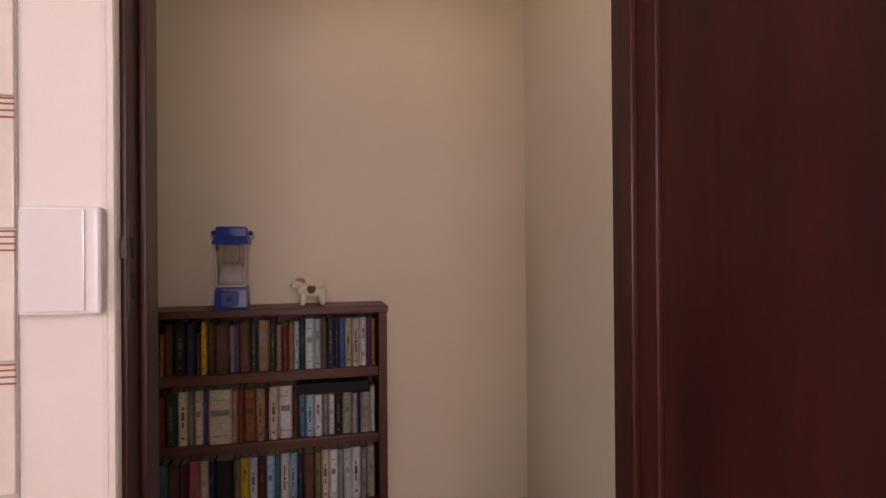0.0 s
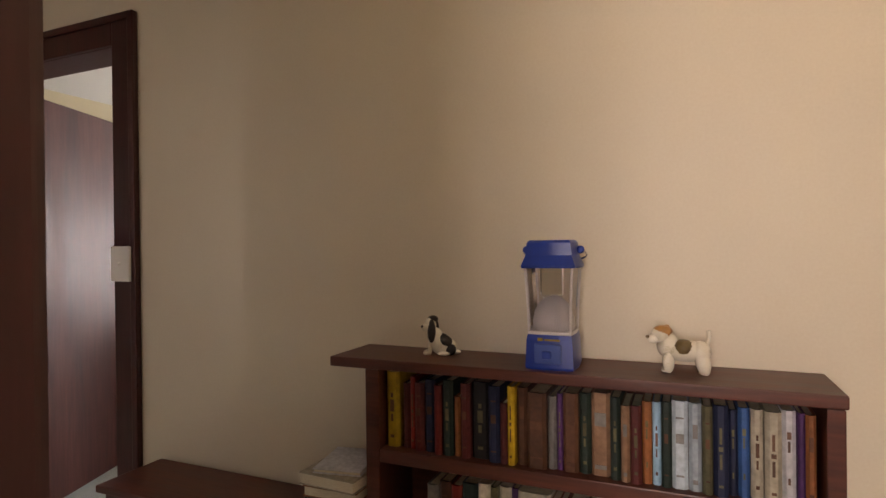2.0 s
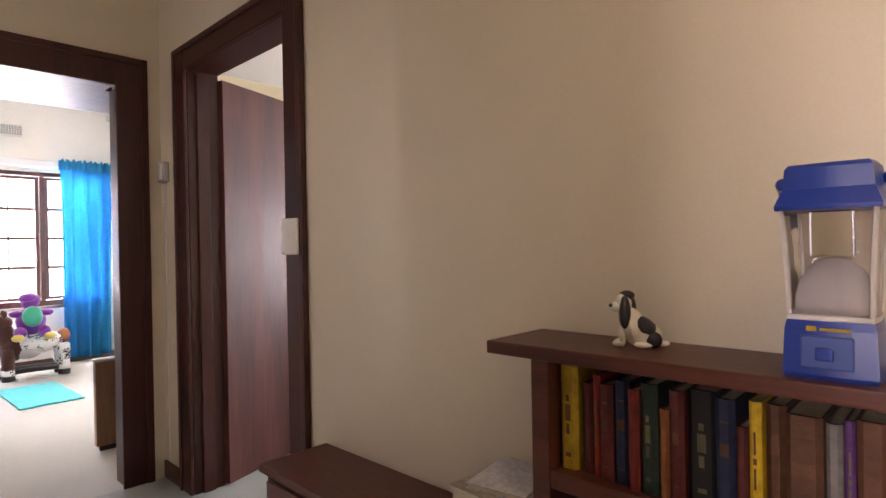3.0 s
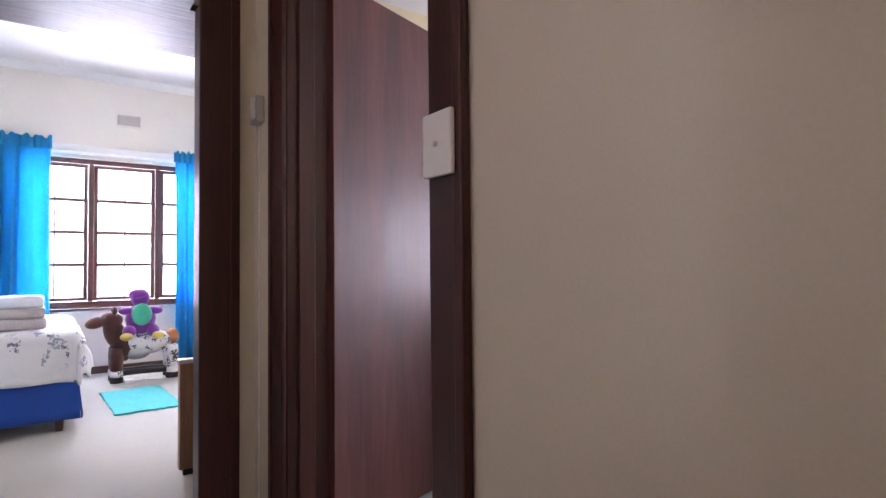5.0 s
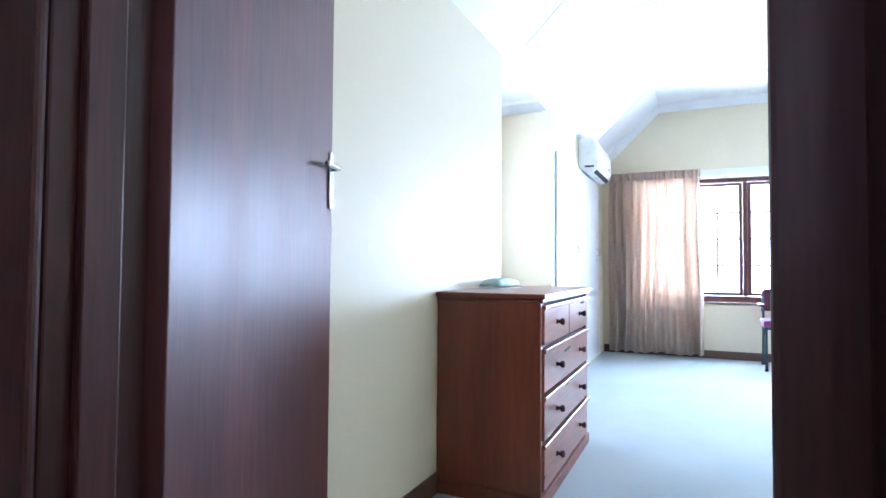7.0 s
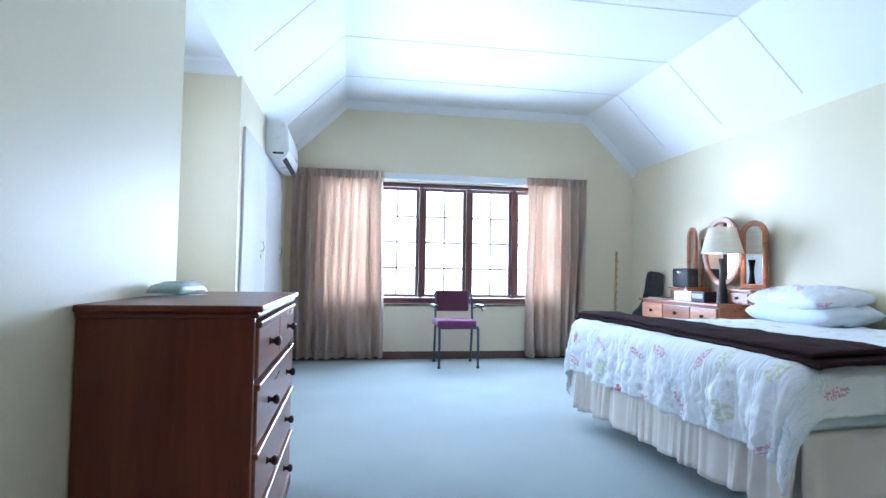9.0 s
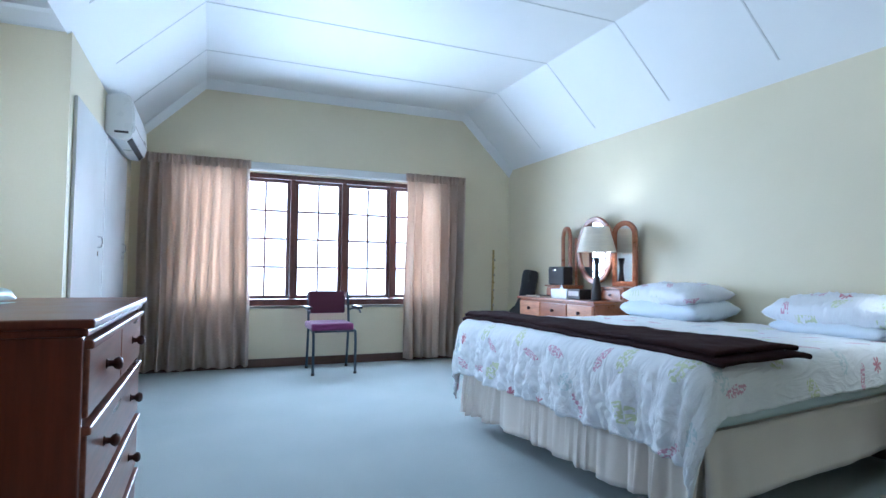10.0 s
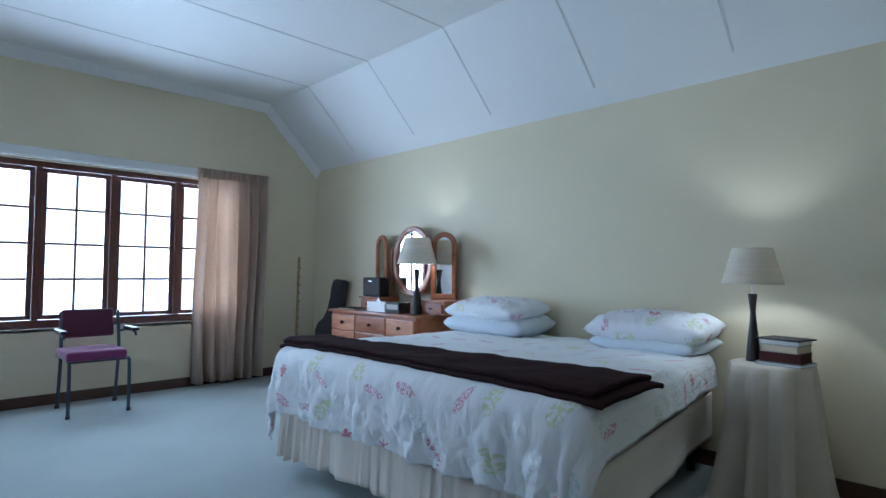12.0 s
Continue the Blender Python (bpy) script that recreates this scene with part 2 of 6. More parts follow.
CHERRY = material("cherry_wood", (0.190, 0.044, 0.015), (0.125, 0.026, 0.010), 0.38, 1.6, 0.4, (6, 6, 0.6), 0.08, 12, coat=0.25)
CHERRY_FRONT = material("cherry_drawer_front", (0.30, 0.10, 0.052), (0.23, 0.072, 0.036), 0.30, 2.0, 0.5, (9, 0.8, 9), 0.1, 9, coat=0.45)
PINE = material("orange_pine", (0.33, 0.115, 0.045), (0.25, 0.08, 0.03), 0.3, 2.2, 0.5, (8, 0.9, 8), 0.08, 10, coat=0.4)
PINE_LIGHT = material("pale_pine_drawer", (0.52, 0.25, 0.13), (0.44, 0.19, 0.10), 0.32, 2.2, 0.5, (8, 0.9, 8), 0.08, 10, coat=0.35)
WINDOW_WOOD = material("meranti_window_wood", (0.135, 0.040, 0.028), (0.095, 0.027, 0.018), 0.42, 3, 0.5, (6, 6, 1), 0.1, 14, coat=0.3)
BASE_WOOD = material("dark_baseboard_wood", (0.105, 0.050, 0.030), (0.07, 0.034, 0.021), 0.4, 3, 0.4, (1, 1, 8), 0.08, 12, coat=0.2)
LINING = material("varnished_lining_wood", (0.100, 0.062, 0.046), (0.034, 0.020, 0.015), 0.46, 2.5, 0.8, (14, 1.0, 14), 0.7, 6, spec=0.22)
BROWN_BOARD = material("brown_melamine", (0.23, 0.125, 0.07), (0.19, 0.10, 0.055), 0.4, 2, 0.4, (10, 10, 1), 0.05, 12)
STEEL = material("brushed_steel", (0.62, 0.62, 0.64), None, 0.25, 30, 0.1, metal=1.0)
OLD_STEEL = material("worn_strike_plate", (0.10, 0.07, 0.06), (0.05, 0.034, 0.03), 0.5, 40, 0.3, metal=0.5)
PLASTIC = material("ivory_plastic", (0.74, 0.71, 0.66), (0.72, 0.69, 0.64), 0.35, 5, 0.03)
GREY_PLASTIC = material("grey_plastic", (0.40, 0.38, 0.36), None, 0.4, 5, 0.05)
WHITE_PLASTIC = material("white_plastic", (0.80, 0.81, 0.80), (0.78, 0.79, 0.78), 0.3, 5, 0.02)
BLUE_PLASTIC = material("blue_plastic", (0.012, 0.040, 0.26), (0.010, 0.033, 0.22), 0.3, 8, 0.05)
PALE_BLUE = material("pale_blue_panel", (0.045, 0.085, 0.30), None, 0.35, 12, 0.05)
MILKY = material("milky_diffuser", (0.80, 0.75, 0.72), None, 0.5, 6, 0.02, translucent=0.3)
BLACK = material("black_plastic", (0.014, 0.013, 0.015), (0.010, 0.009, 0.010), 0.45, 10, 0.1)
# near-black that paints the shade inside holes, slots and gaps
GAP_SHADOW = material("dark_recess", (0.02, 0.017, 0.017), None, 0.8, 10, 0.1)
LAMP_WOOD = material("black_lamp_wood", (0.017, 0.012, 0.012), (0.012, 0.009, 0.009), 0.4, 10, 0.2)
SHADE = material("cream_lamp_shade", (0.76, 0.71, 0.60), (0.68, 0.63, 0.53), 0.85, 5, 0.25, (1, 1, 14), 0.3, 40, translucent=0.16)
CURTAIN = material("dusty_pink_curtain", (0.64, 0.52, 0.42), (0.56, 0.45, 0.36), 0.85, 3, 0.25, (1, 1, 0.4), 0.08, 160, translucent=0.46, sheen=0.3)
BLUE_CURTAIN = material("turquoise_curtain", (0.018, 0.41, 0.66), (0.010, 0.27, 0.52), 0.8, 3, 0.2, (1, 1, 0.3), 0.1, 160, translucent=0.5)
SKIRT = material("cream_bed_skirt", (0.76, 0.70, 0.63), (0.71, 0.65, 0.58), 0.85, 4, 0.12, bump=0.15, fine=260, sheen=0.2)
TABLECLOTH = material("cream_tablecloth", (0.68, 0.61, 0.50), (0.62, 0.55, 0.45), 0.85, 4, 0.15, bump=0.2, fine=260, sheen=0.2)
SHEET = material("pale_green_sheet", (0.62, 0.70, 0.70), (0.57, 0.65, 0.65), 0.85, 4, 0.1, bump=0.1, fine=200)
THROW = material("dark_brown_throw", (0.034, 0.016, 0.017), (0.024, 0.011, 0.012), 0.95, 5, 0.4, bump=0.5, fine=220, spec=0.1)
FLORAL = floral_print("floral_cotton", (0.84, 0.86, 0.89), 0.205)
PILLOW = floral_print("floral_pillow_cotton", (0.82, 0.84, 0.88), 0.19)
PLAIN_PILLOW = material("plain_pillow_cotton", (0.72, 0.78, 0.84), (0.68, 0.74, 0.80), 0.85, 4, 0.1, bump=0.1, fine=200)
BUTTERFLY = printed_cloth("butterfly_print_cotton", (0.72, 0.73, 0.74), [((0.14, 0.17, 0.24), 0.40), ((0.25, 0.32, 0.40), 0.35), ((0.45, 0.50, 0.54), 0.25)], 8.5, 0.33)
BLUE_SKIRT = material("royal_blue_valance", (0.010, 0.075, 0.36), (0.008, 0.055, 0.29), 0.85, 4, 0.15, bump=0.15, fine=260)
BLANKET = material("grey_folded_blanket", (0.50, 0.47, 0.47), (0.43, 0.40, 0.40), 0.95, 8, 0.4, bump=0.5, fine=160)
RUG = material("aqua_rug", (0.012, 0.52, 0.50), (0.010, 0.45, 0.44), 0.95, 9, 0.4, bump=0.9, fine=260, sheen=0.2)
PURPLE_SEAT = material("plum_upholstery", (0.175, 0.030, 0.125), (0.135, 0.022, 0.095), 0.9, 6, 0.4, bump=0.4, fine=300, sheen=0.3)
MAROON_BACK = material("maroon_upholstery", (0.105, 0.024, 0.050), (0.080, 0.018, 0.038), 0.9, 6, 0.4, bump=0.4, fine=300, sheen=0.3)
TUBE = material("blue_grey_steel_tube", (0.055, 0.080, 0.105), None, 0.35, 20, 0.1, metal=0.4)
CASE = material("black_gig_bag", (0.014, 0.013, 0.016), (0.010, 0.010, 0.012), 0.6, 7, 0.2, bump=0.3, fine=160)
BRASS = material("aged_brass", (0.55, 0.42, 0.18), (0.38, 0.28, 0.12), 0.35, 30, 0.3, metal=0.9)
PAPER = material("book_pages", (0.68, 0.61, 0.46), (0.60, 0.52, 0.38), 0.9, 30, 0.4, (1, 1, 14), 0.3, 90)
MIRROR = material("mirror_silver", (0.86, 0.88, 0.88), (0.86, 0.88, 0.88), 0.02, 1, 0.0, metal=1.0)
MIRROR.node_tree.nodes["Principled BSDF"].inputs["Roughness"].default_value = 0.01
for link in list(MIRROR.node_tree.nodes["Principled BSDF"].inputs["Roughness"].links):
    MIRROR.node_tree.links.remove(link)
GLASS = glass_material("window_glass")
LANTERN_GLASS = glass_material("clear_lantern_plastic", (0.93, 0.91, 0.92), 0.05)
CERAMIC = spotted("spotted_white_ceramic", (0.70, 0.65, 0.52), (0.60, 0.55, 0.40), 30, 0.3, 0.25)
CERAMIC_BLACK = material("black_glaze", (0.022, 0.017, 0.016), None, 0.22, 30, 0.1)
CERAMIC_BROWN = material("brown_glaze", (0.13, 0.085, 0.03), (0.09, 0.06, 0.02), 0.3, 60, 0.3)
CERAMIC_TAN = material("tan_glaze", (0.42, 0.20, 0.06), (0.33, 0.15, 0.04), 0.3, 60, 0.2)
PLUSH_PURPLE = material("purple_plush", (0.22, 0.030, 0.30), (0.17, 0.022, 0.25), 0.98, 8, 0.4, bump=0.8, fine=200, sheen=0.4)
PLUSH_GREEN = material("green_plush", (0.03, 0.40, 0.25), None, 0.98, 8, 0.4, bump=0.8, fine=200, sheen=0.4)
PLUSH_YELLOW = material("yellow_plush", (0.62, 0.48, 0.12), None, 0.98, 8, 0.4, bump=0.8, fine=200, sheen=0.4)
PLUSH_BROWN = material("brown_plush", (0.09, 0.03, 0.019), (0.06, 0.02, 0.013), 0.98, 8, 0.4, bump=0.8, fine=200, sheen=0.2)
PLUSH_MANE = material("russet_plush", (0.30, 0.12, 0.055), None, 0.98, 12, 0.5, bump=0.9, fine=120, sheen=0.2)
PLUSH_SPOT = spotted("spotted_plush", (0.70, 0.68, 0.66), (0.018, 0.016, 0.018), 15, 0.46, 0.98)
WALL_TILE = material("glazed_wall_tile", (0.76, 0.70, 0.63), (0.73, 0.66, 0.58), 0.2, 5, 0.1, jitter=0.04)
TILE_LINE = material("tile_stripe", (0.42, 0.16, 0.08), None, 0.25, 30, 0.2)
GROUT = material("tile_grout", (0.58, 0.53, 0.47), None, 0.9, 30, 0.2)
TEAL_PACK = material("pale_teal_wipes_foil", (0.66, 0.76, 0.75), (0.36, 0.60, 0.58), 0.35, 9, 0.1)
PACK_LABEL = material("pale_wipes_label", (0.72, 0.76, 0.78), (0.60, 0.68, 0.70), 0.35, 14, 0.1)
# emission stands in for daylight on backdrop boards; the weaker one dims the hall
BRIGHT_GLOW = material("bright_daylight_haze", (0.95, 0.97, 1.0), (0.92, 0.95, 0.99), 0.9, 0.3, 0.0, emit=2.4)
DIM_GLOW = material("shaded_courtyard_haze", (0.95, 0.97, 1.0), (0.92, 0.95, 0.99), 0.9, 0.3, 0.0, emit=0.4)
SOIL = material("garden_ground", (0.10, 0.13, 0.05), (0.16, 0.12, 0.08), 0.95, 0.6, 0.4, bump=0.5, fine=6)
BRICK_OUT = material("outer_plaster", (0.55, 0.48, 0.38), None, 0.8, 2, 0.2)
BOOK = {}
BOOK_COLOURS = dict(yellow=(0.62, 0.40, 0.02), maroon=(0.10, 0.018, 0.016), red=(0.26, 0.03, 0.02), navy=(0.018, 0.025, 0.065), blue=(0.05, 0.15, 0.42),
                    sky=(0.30, 0.48, 0.62), pale=(0.50, 0.58, 0.63), green=(0.025, 0.045, 0.035), olive=(0.16, 0.14, 0.07), black=(0.014, 0.012, 0.013), brown=(0.13, 0.055, 0.03),
                    tan=(0.34, 0.19, 0.11), orange=(0.34, 0.12, 0.04), cream=(0.56, 0.49, 0.37), white=(0.66, 0.65, 0.66), grey=(0.30, 0.28, 0.26), purple=(0.12, 0.04, 0.17), teal=(0.06, 0.22, 0.26), pink=(0.45, 0.10, 0.13))
for key, c in BOOK_COLOURS.items():
    c = tuple(v * 0.8 for v in c)
    BOOK[key] = material("book_cloth_" + key, c, tuple(v * 0.72 for v in c), 0.6, 9, 0.45, bump=0.2, fine=70, jitter=0.28, spec=0.3)


# ---- building helpers ----
ORIGIN = {}


def thing(name, base, label="", category="", group="", kind=""):
    """An Empty at a thing's base."""
    ob = new(name)
    ob.empty_display_size = 0.05
    ob.location = base
    ORIGIN[ob.name] = Vector(base)
    return tagged(ob, label, category, group, kind)


def solid(name, bm, mat, label="", category="", group="", kind="", smooth=False):
    """A top-level mesh."""
    me = bpy.data.meshes.new(name)
    bmesh.ops.recalc_face_normals(bm, faces=bm.faces)
    bm.to_mesh(me)
    bm.free()
    for m in mat if isinstance(mat, (list, tuple)) else [mat]:
        me.materials.append(m)
    if smooth:
        me.shade_smooth()
    ob = new(name, me)
    ORIGIN[ob.name] = Vector((0, 0, 0))
    return tagged(ob, label, category, group, kind)


def part(name, bm, mat, parent, label="", smooth=False):
    """A mesh in world coordinates, as a part of parent."""
    ob = solid(name, bm, mat, smooth=smooth)
    ob.parent = parent
    ob.location = -ORIGIN[parent.name]
    ORIGIN[ob.name] = Vector((0, 0, 0))
    if label:
        ob["label"] = label
    return ob


def box(x0, x1, y0, y1, z0, z1, bevel=0.0, bm=None, segments=2):
    own = bm is None
    b = bmesh.new() if own else bm
    made = bmesh.ops.create_cube(b, size=1)["verts"]
    for v in made:
        v.co = ((x0 + x1) / 2 + v.co.x * (x1 - x0), (y0 + y1) / 2 + v.co.y * (y1 - y0), (z0 + z1) / 2 + v.co.z * (z1 - z0))
    if bevel:
        edges = list({e for v in made for e in v.link_edges})
        bmesh.ops.bevel(b, geom=edges, offset=bevel, segments=segments, affect="EDGES", profile=0.6)
    return b


def boxes(*rows, bevel=0.0):
    b = bmesh.new()
    for r in rows:
        box(*r, bevel=bevel, bm=b)
    return b


def lathe(profile, centre, segments=24, wave=None, bm=None):
    """A turned body from (radius, height) pairs; wave(angle, k) scales the radius."""
    b = bm or bmesh.new()
    rings = []
    for k, (r, z) in enumerate(profile):
        ring = []
        for i in range(segments):
            a = 2 * math.pi * i / segments
            s = r * (wave(a, k) if wave else 1)
            ring.append(b.verts.new((centre[0] + s * math.cos(a), centre[1] + s * math.sin(a), centre[2] + z)))
        rings.append(ring)
    for lo, hi in zip(rings, rings[1:]):
        for i in range(segments):
            b.faces.new((lo[i], lo[(i + 1) % segments], hi[(i + 1) % segments], hi[i]))
    return b


def capped(profile, centre, segments=24, wave=None, bm=None):
    b = bm or bmesh.new()
    start = len(b.verts)
    lathe(profile, centre, segments, wave, b)
    b.verts.ensure_lookup_table()
    b.faces.new(list(reversed(b.verts[start:start + segments])))
    b.faces.new(b.verts[len(b.verts) - segments:])
    return b


def tube(points, radius, segments=10, bm=None, smooth=2):
    """A round bar along points, rounded at the bends."""
    b = bm or bmesh.new()
    pts = [Vector(p) for p in points]
    for _ in range(smooth):
        if len(pts) < 3:
            break
        out = [pts[0]]
        for p, q in zip(pts, pts[1:]):
            out += [p.lerp(q, 0.25), p.lerp(q, 0.75)]
        pts = out + [pts[-1]]
    rings = []
    for i, p in enumerate(pts):
        d = (pts[min(i + 1, len(pts) - 1)] - pts[max(i - 1, 0)]).normalized()
        u = d.orthogonal().normalized() if i == 0 else (rings_u - rings_u.dot(d) * d).normalized()
        rings_u = u
        w = d.cross(u)
        rad = radius[min(int(i * len(radius) / len(pts)), len(radius) - 1)] if isinstance(radius, (list, tuple)) else radius
        rings.append([b.verts.new(p + rad * (u * math.cos(2 * math.pi * k / segments) + w * math.sin(2 * math.pi * k / segments))) for k in range(segments)])
    for lo, hi in zip(rings, rings[1:]):
        for i in range(segments):
            b.faces.new((lo[i], lo[(i + 1) % segments], hi[(i + 1) % segments], hi[i]))
    b.faces.new(list(reversed(rings[0])))
    b.faces.new(rings[-1])
    return b


def ball(centre, radii, bm=None, turn=None, slot=0, segments=16):
    b = bm or bmesh.new()
    m = Matrix.Translation(centre) @ (turn or Matrix()) @ Matrix.Diagonal((*radii, 1))
    made = bmesh.ops.create_uvsphere(b, u_segments=segments, v_segments=max(segments // 2, 6), radius=1, matrix=m)["verts"]
    for f in {f for v in made for f in v.link_faces}:
        f.material_index = slot
    return b


def sheet(nu, nv, place, bm=None, size=None):
    """A grid of nu x nv quads, place(u, v) with u and v from 0 to 1; size lays a UV map over it in metres."""
    b = bm or bmesh.new()
    layer = b.loops.layers.uv.verify() if size else None
    g = [[b.verts.new(place(i / nu, j / nv)) for j in range(nv + 1)] for i in range(nu + 1)]
    for i in range(nu):
        for j in range(nv):
            f = b.faces.new((g[i][j], g[i + 1][j], g[i + 1][j + 1], g[i][j + 1]))
            if size:
                for loop, (p, q) in zip(f.loops, ((i, j), (i + 1, j), (i + 1, j + 1), (i, j + 1))):
                    loop[layer].uv = (p / nu * size[0] + (size[2] if len(size) > 2 else 0), q / nv * size[1])
    return b


def thicken(ob, metres, offset=0.0):
    mod = ob.modifiers.new("thickness", "SOLIDIFY")
    mod.thickness, mod.offset = metres, offset
    return ob


def prism(outline, axis, lo, hi, bm=None):
    """An outline of (a, b) pairs pushed along an axis: x takes (y, z), y takes (x, z), z takes (x, y)."""
    b = bm or bmesh.new()
    put = {"x": lambda a, c, d: (d, a, c), "y": lambda a, c, d: (a, d, c), "z": lambda a, c, d: (a, c, d)}[axis]
    one = [b.verts.new(put(a, c, lo)) for a, c in outline]
    two = [b.verts.new(put(a, c, hi)) for a, c in outline]
    b.faces.new(one)
    b.faces.new(list(reversed(two)))
    for i in range(len(outline)):
        j = (i + 1) % len(outline)
        b.faces.new((one[i], two[i], two[j], one[j]))
    return b


def wall(name, rows, mat=None, bevel=0.0):
    return solid(name, boxes(*rows, bevel=bevel), mat or PAINT, kind="structure")


# ---- the large structure ----
WY, WX, EX = 8.521, -2.653, 1.30      # window wall, left wall and right wall of the main bedroom
HY, KX = 2.30, -2.757                 # hall's far wall, hall's left wall
solid("ground", box(-60, 60, -60, 60, -0.6, -0.45), SOIL, kind="structure")
# glowing boards added outside the windows in place of daylight
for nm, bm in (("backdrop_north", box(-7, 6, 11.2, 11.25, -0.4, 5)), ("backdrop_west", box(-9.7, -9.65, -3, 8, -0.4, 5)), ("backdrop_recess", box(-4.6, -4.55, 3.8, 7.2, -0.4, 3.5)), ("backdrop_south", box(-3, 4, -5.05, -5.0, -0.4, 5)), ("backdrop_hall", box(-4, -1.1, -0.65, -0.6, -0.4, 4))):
    solid(nm, bm, DIM_GLOW if nm == "backdrop_hall" else BRIGHT_GLOW, kind="structure")
solid("floor_bedroom", box(-3.45, 1.45, 2.36, 8.66, -0.12, 0), CARPET, kind="structure")
solid("floor_hall", box(-2.757, 1.60, 0.88, 2.36, -0.12, 0), CARPET, kind="structure")
solid("floor_kids_room", box(-7.0, -2.757, -0.75, 3.35, -0.12, 0), KIDS_CARPET, kind="structure")
solid("floor_kitchen", box(-0.9, 2.4, -2.5, 0.88, -0.12, 0), TILE_FLOOR, kind="structure")

# divider between hall and bedroom, hall paint on one face and bedroom paint on the other
wall("wall_hall_north", [(-1.44, 1.45, HY, 2.375, 0, 2.65), (-2.757, -2.47, HY, 2.375, 0, 2.65), (-2.47, -1.44, HY, 2.375, 2.12, 2.65)], HALL_PAINT)
wall("wall_bedroom_south", [(-1.44, 1.30, 2.379, 2.45, 0, 2.9), (-2.90, -2.47, 2.379, 2.45, 0, 2.9), (-2.47, -1.44, 2.379, 2.45, 2.12, 2.9)])
wall("wall_hall_east", [(1.45, 1.60, 0.97, 2.45, 0, 2.65)], HALL_PAINT)
wall("wall_entry_hall_side", [(-0.85, 0.20, 0.892, 0.965, 0, 2.65), (-2.757, -2.45, 0.892, 0.965, 0, 2.65), (-2.45, -0.85, 0.892, 0.965, 0, 0.9), (-2.45, -0.85, 0.892, 0.965, 2.12, 2.65), (1.16, 1.60, 0.892, 0.965, 0, 2.65), (0.20, 1.16, 0.892, 0.965, 2.10, 2.65)], HALL_PAINT)
wall("wall_entry_kitchen_side", [(-0.75, 0.222, 0.805, 0.888, 0, 2.65), (1.14, 2.4, 0.805, 0.888, 0, 2.65), (0.222, 1.14, 0.805, 0.888, 2.10, 2.65)], KITCHEN_PAINT, 0.008)
wall("wall_kitchen_south", [(-0.75, -0.35, -2.5, -2.35, 0, 2.65), (1.35, 2.4, -2.5, -2.35, 0, 2.65), (-0.35, 1.35, -2.5, -2.35, 0, 0.95), (-0.35, 1.35, -2.5, -2.35, 2.15, 2.65)], KITCHEN_PAINT)
wall("wall_kitchen_west", [(-0.9, -0.75, -2.5, -1.7, 0, 2.65), (-0.9, -0.75, -0.5, 0.888, 0, 2.65), (-0.9, -0.75, -1.7, -0.5, 0, 0.95), (-0.9, -0.75, -1.7, -0.5, 2.15, 2.65)], KITCHEN_PAINT)
wall("wall_kitchen_east", [(2.4, 2.55, -2.5, 0.89, 0, 2.65)], KITCHEN_PAINT)
solid("ceiling_hall", box(-2.757, 1.60, 0.89, 2.375, 2.65, 2.72), WHITE, kind="structure")
solid("ceiling_kitchen", box(-0.9, 2.55, -2.5, 0.888, 2.65, 2.72), WHITE, kind="structure")
# hall's left wall and the deep doorway of the second bedroom
KY0, KY1 = 1.31, 2.085                # its opening
wall("wall_hall_west", [(-2.90, KX, 0.80, KY0 - 0.03, 0, 2.65), (-2.90, KX, KY1 + 0.03, 2.379, 0, 2.65), (-2.90, KX, KY0 - 0.03, KY1 + 0.03, 2.06, 2.65)], HALL_PAINT)
wall("wall_kids_east", [(-3.42, -2.905, -0.75, KY0 - 0.15, 0, 2.9), (-3.42, -2.905, 2.282, 3.35, 0, 2.9), (-3.42, -2.905, KY0 - 0.15, 2.282, 2.06, 2.9)], KIDS_PAINT)
KWY0, KWY1, KWZ0, KWZ1 = 1.37, 3.16, 0.63, 2.07
KW = -6.861
wall("wall_kids_window", [(KW - 0.2, KW, -0.75, KWY0, 0, 2.9), (KW - 0.2, KW, KWY1, 3.35, 0, 2.9), (KW - 0.2, KW, KWY0, KWY1, 0, KWZ0), (KW - 0.2, KW, KWY0, KWY1, KWZ1, 2.9)], KIDS_PAINT)
wall("wall_kids_north", [(-7.06, -2.905, 3.35, 3.5, 0, 2.9)], KIDS_PAINT)
wall("wall_kids_south", [(-7.06, -2.845, -0.9, -0.75, 0, 2.9)], KIDS_PAINT)
solid("ceiling_kids_room", box(-7.06, -2.845, -0.9, 3.5, 2.9, 2.97), WHITE, kind="structure")
solid("cornice_kids_room", prism([(KW, 2.84), (KW + 0.012, 2.84), (KW + 0.07, 2.9), (KW, 2.9)], "y", -0.75, 3.35), WHITE, kind="structure")

# main bedroom: walls, recess, window opening
BWX0, BWX1, BWZ0, BWZ1 = -2.275, 0.42, 0.60, 1.93
wall("wall_window", [(-3.45, BWX0, WY, WY + 0.2, 0, 2.8), (BWX1, 1.45, WY, WY + 0.2, 0, 2.8), (BWX0, BWX1, WY, WY + 0.2, 0, BWZ0), (BWX0, BWX1, WY, WY + 0.2, BWZ1, 2.8)])
wall("wall_east", [(EX, EX + 0.15, 2.36, WY, 0, 2.8)])
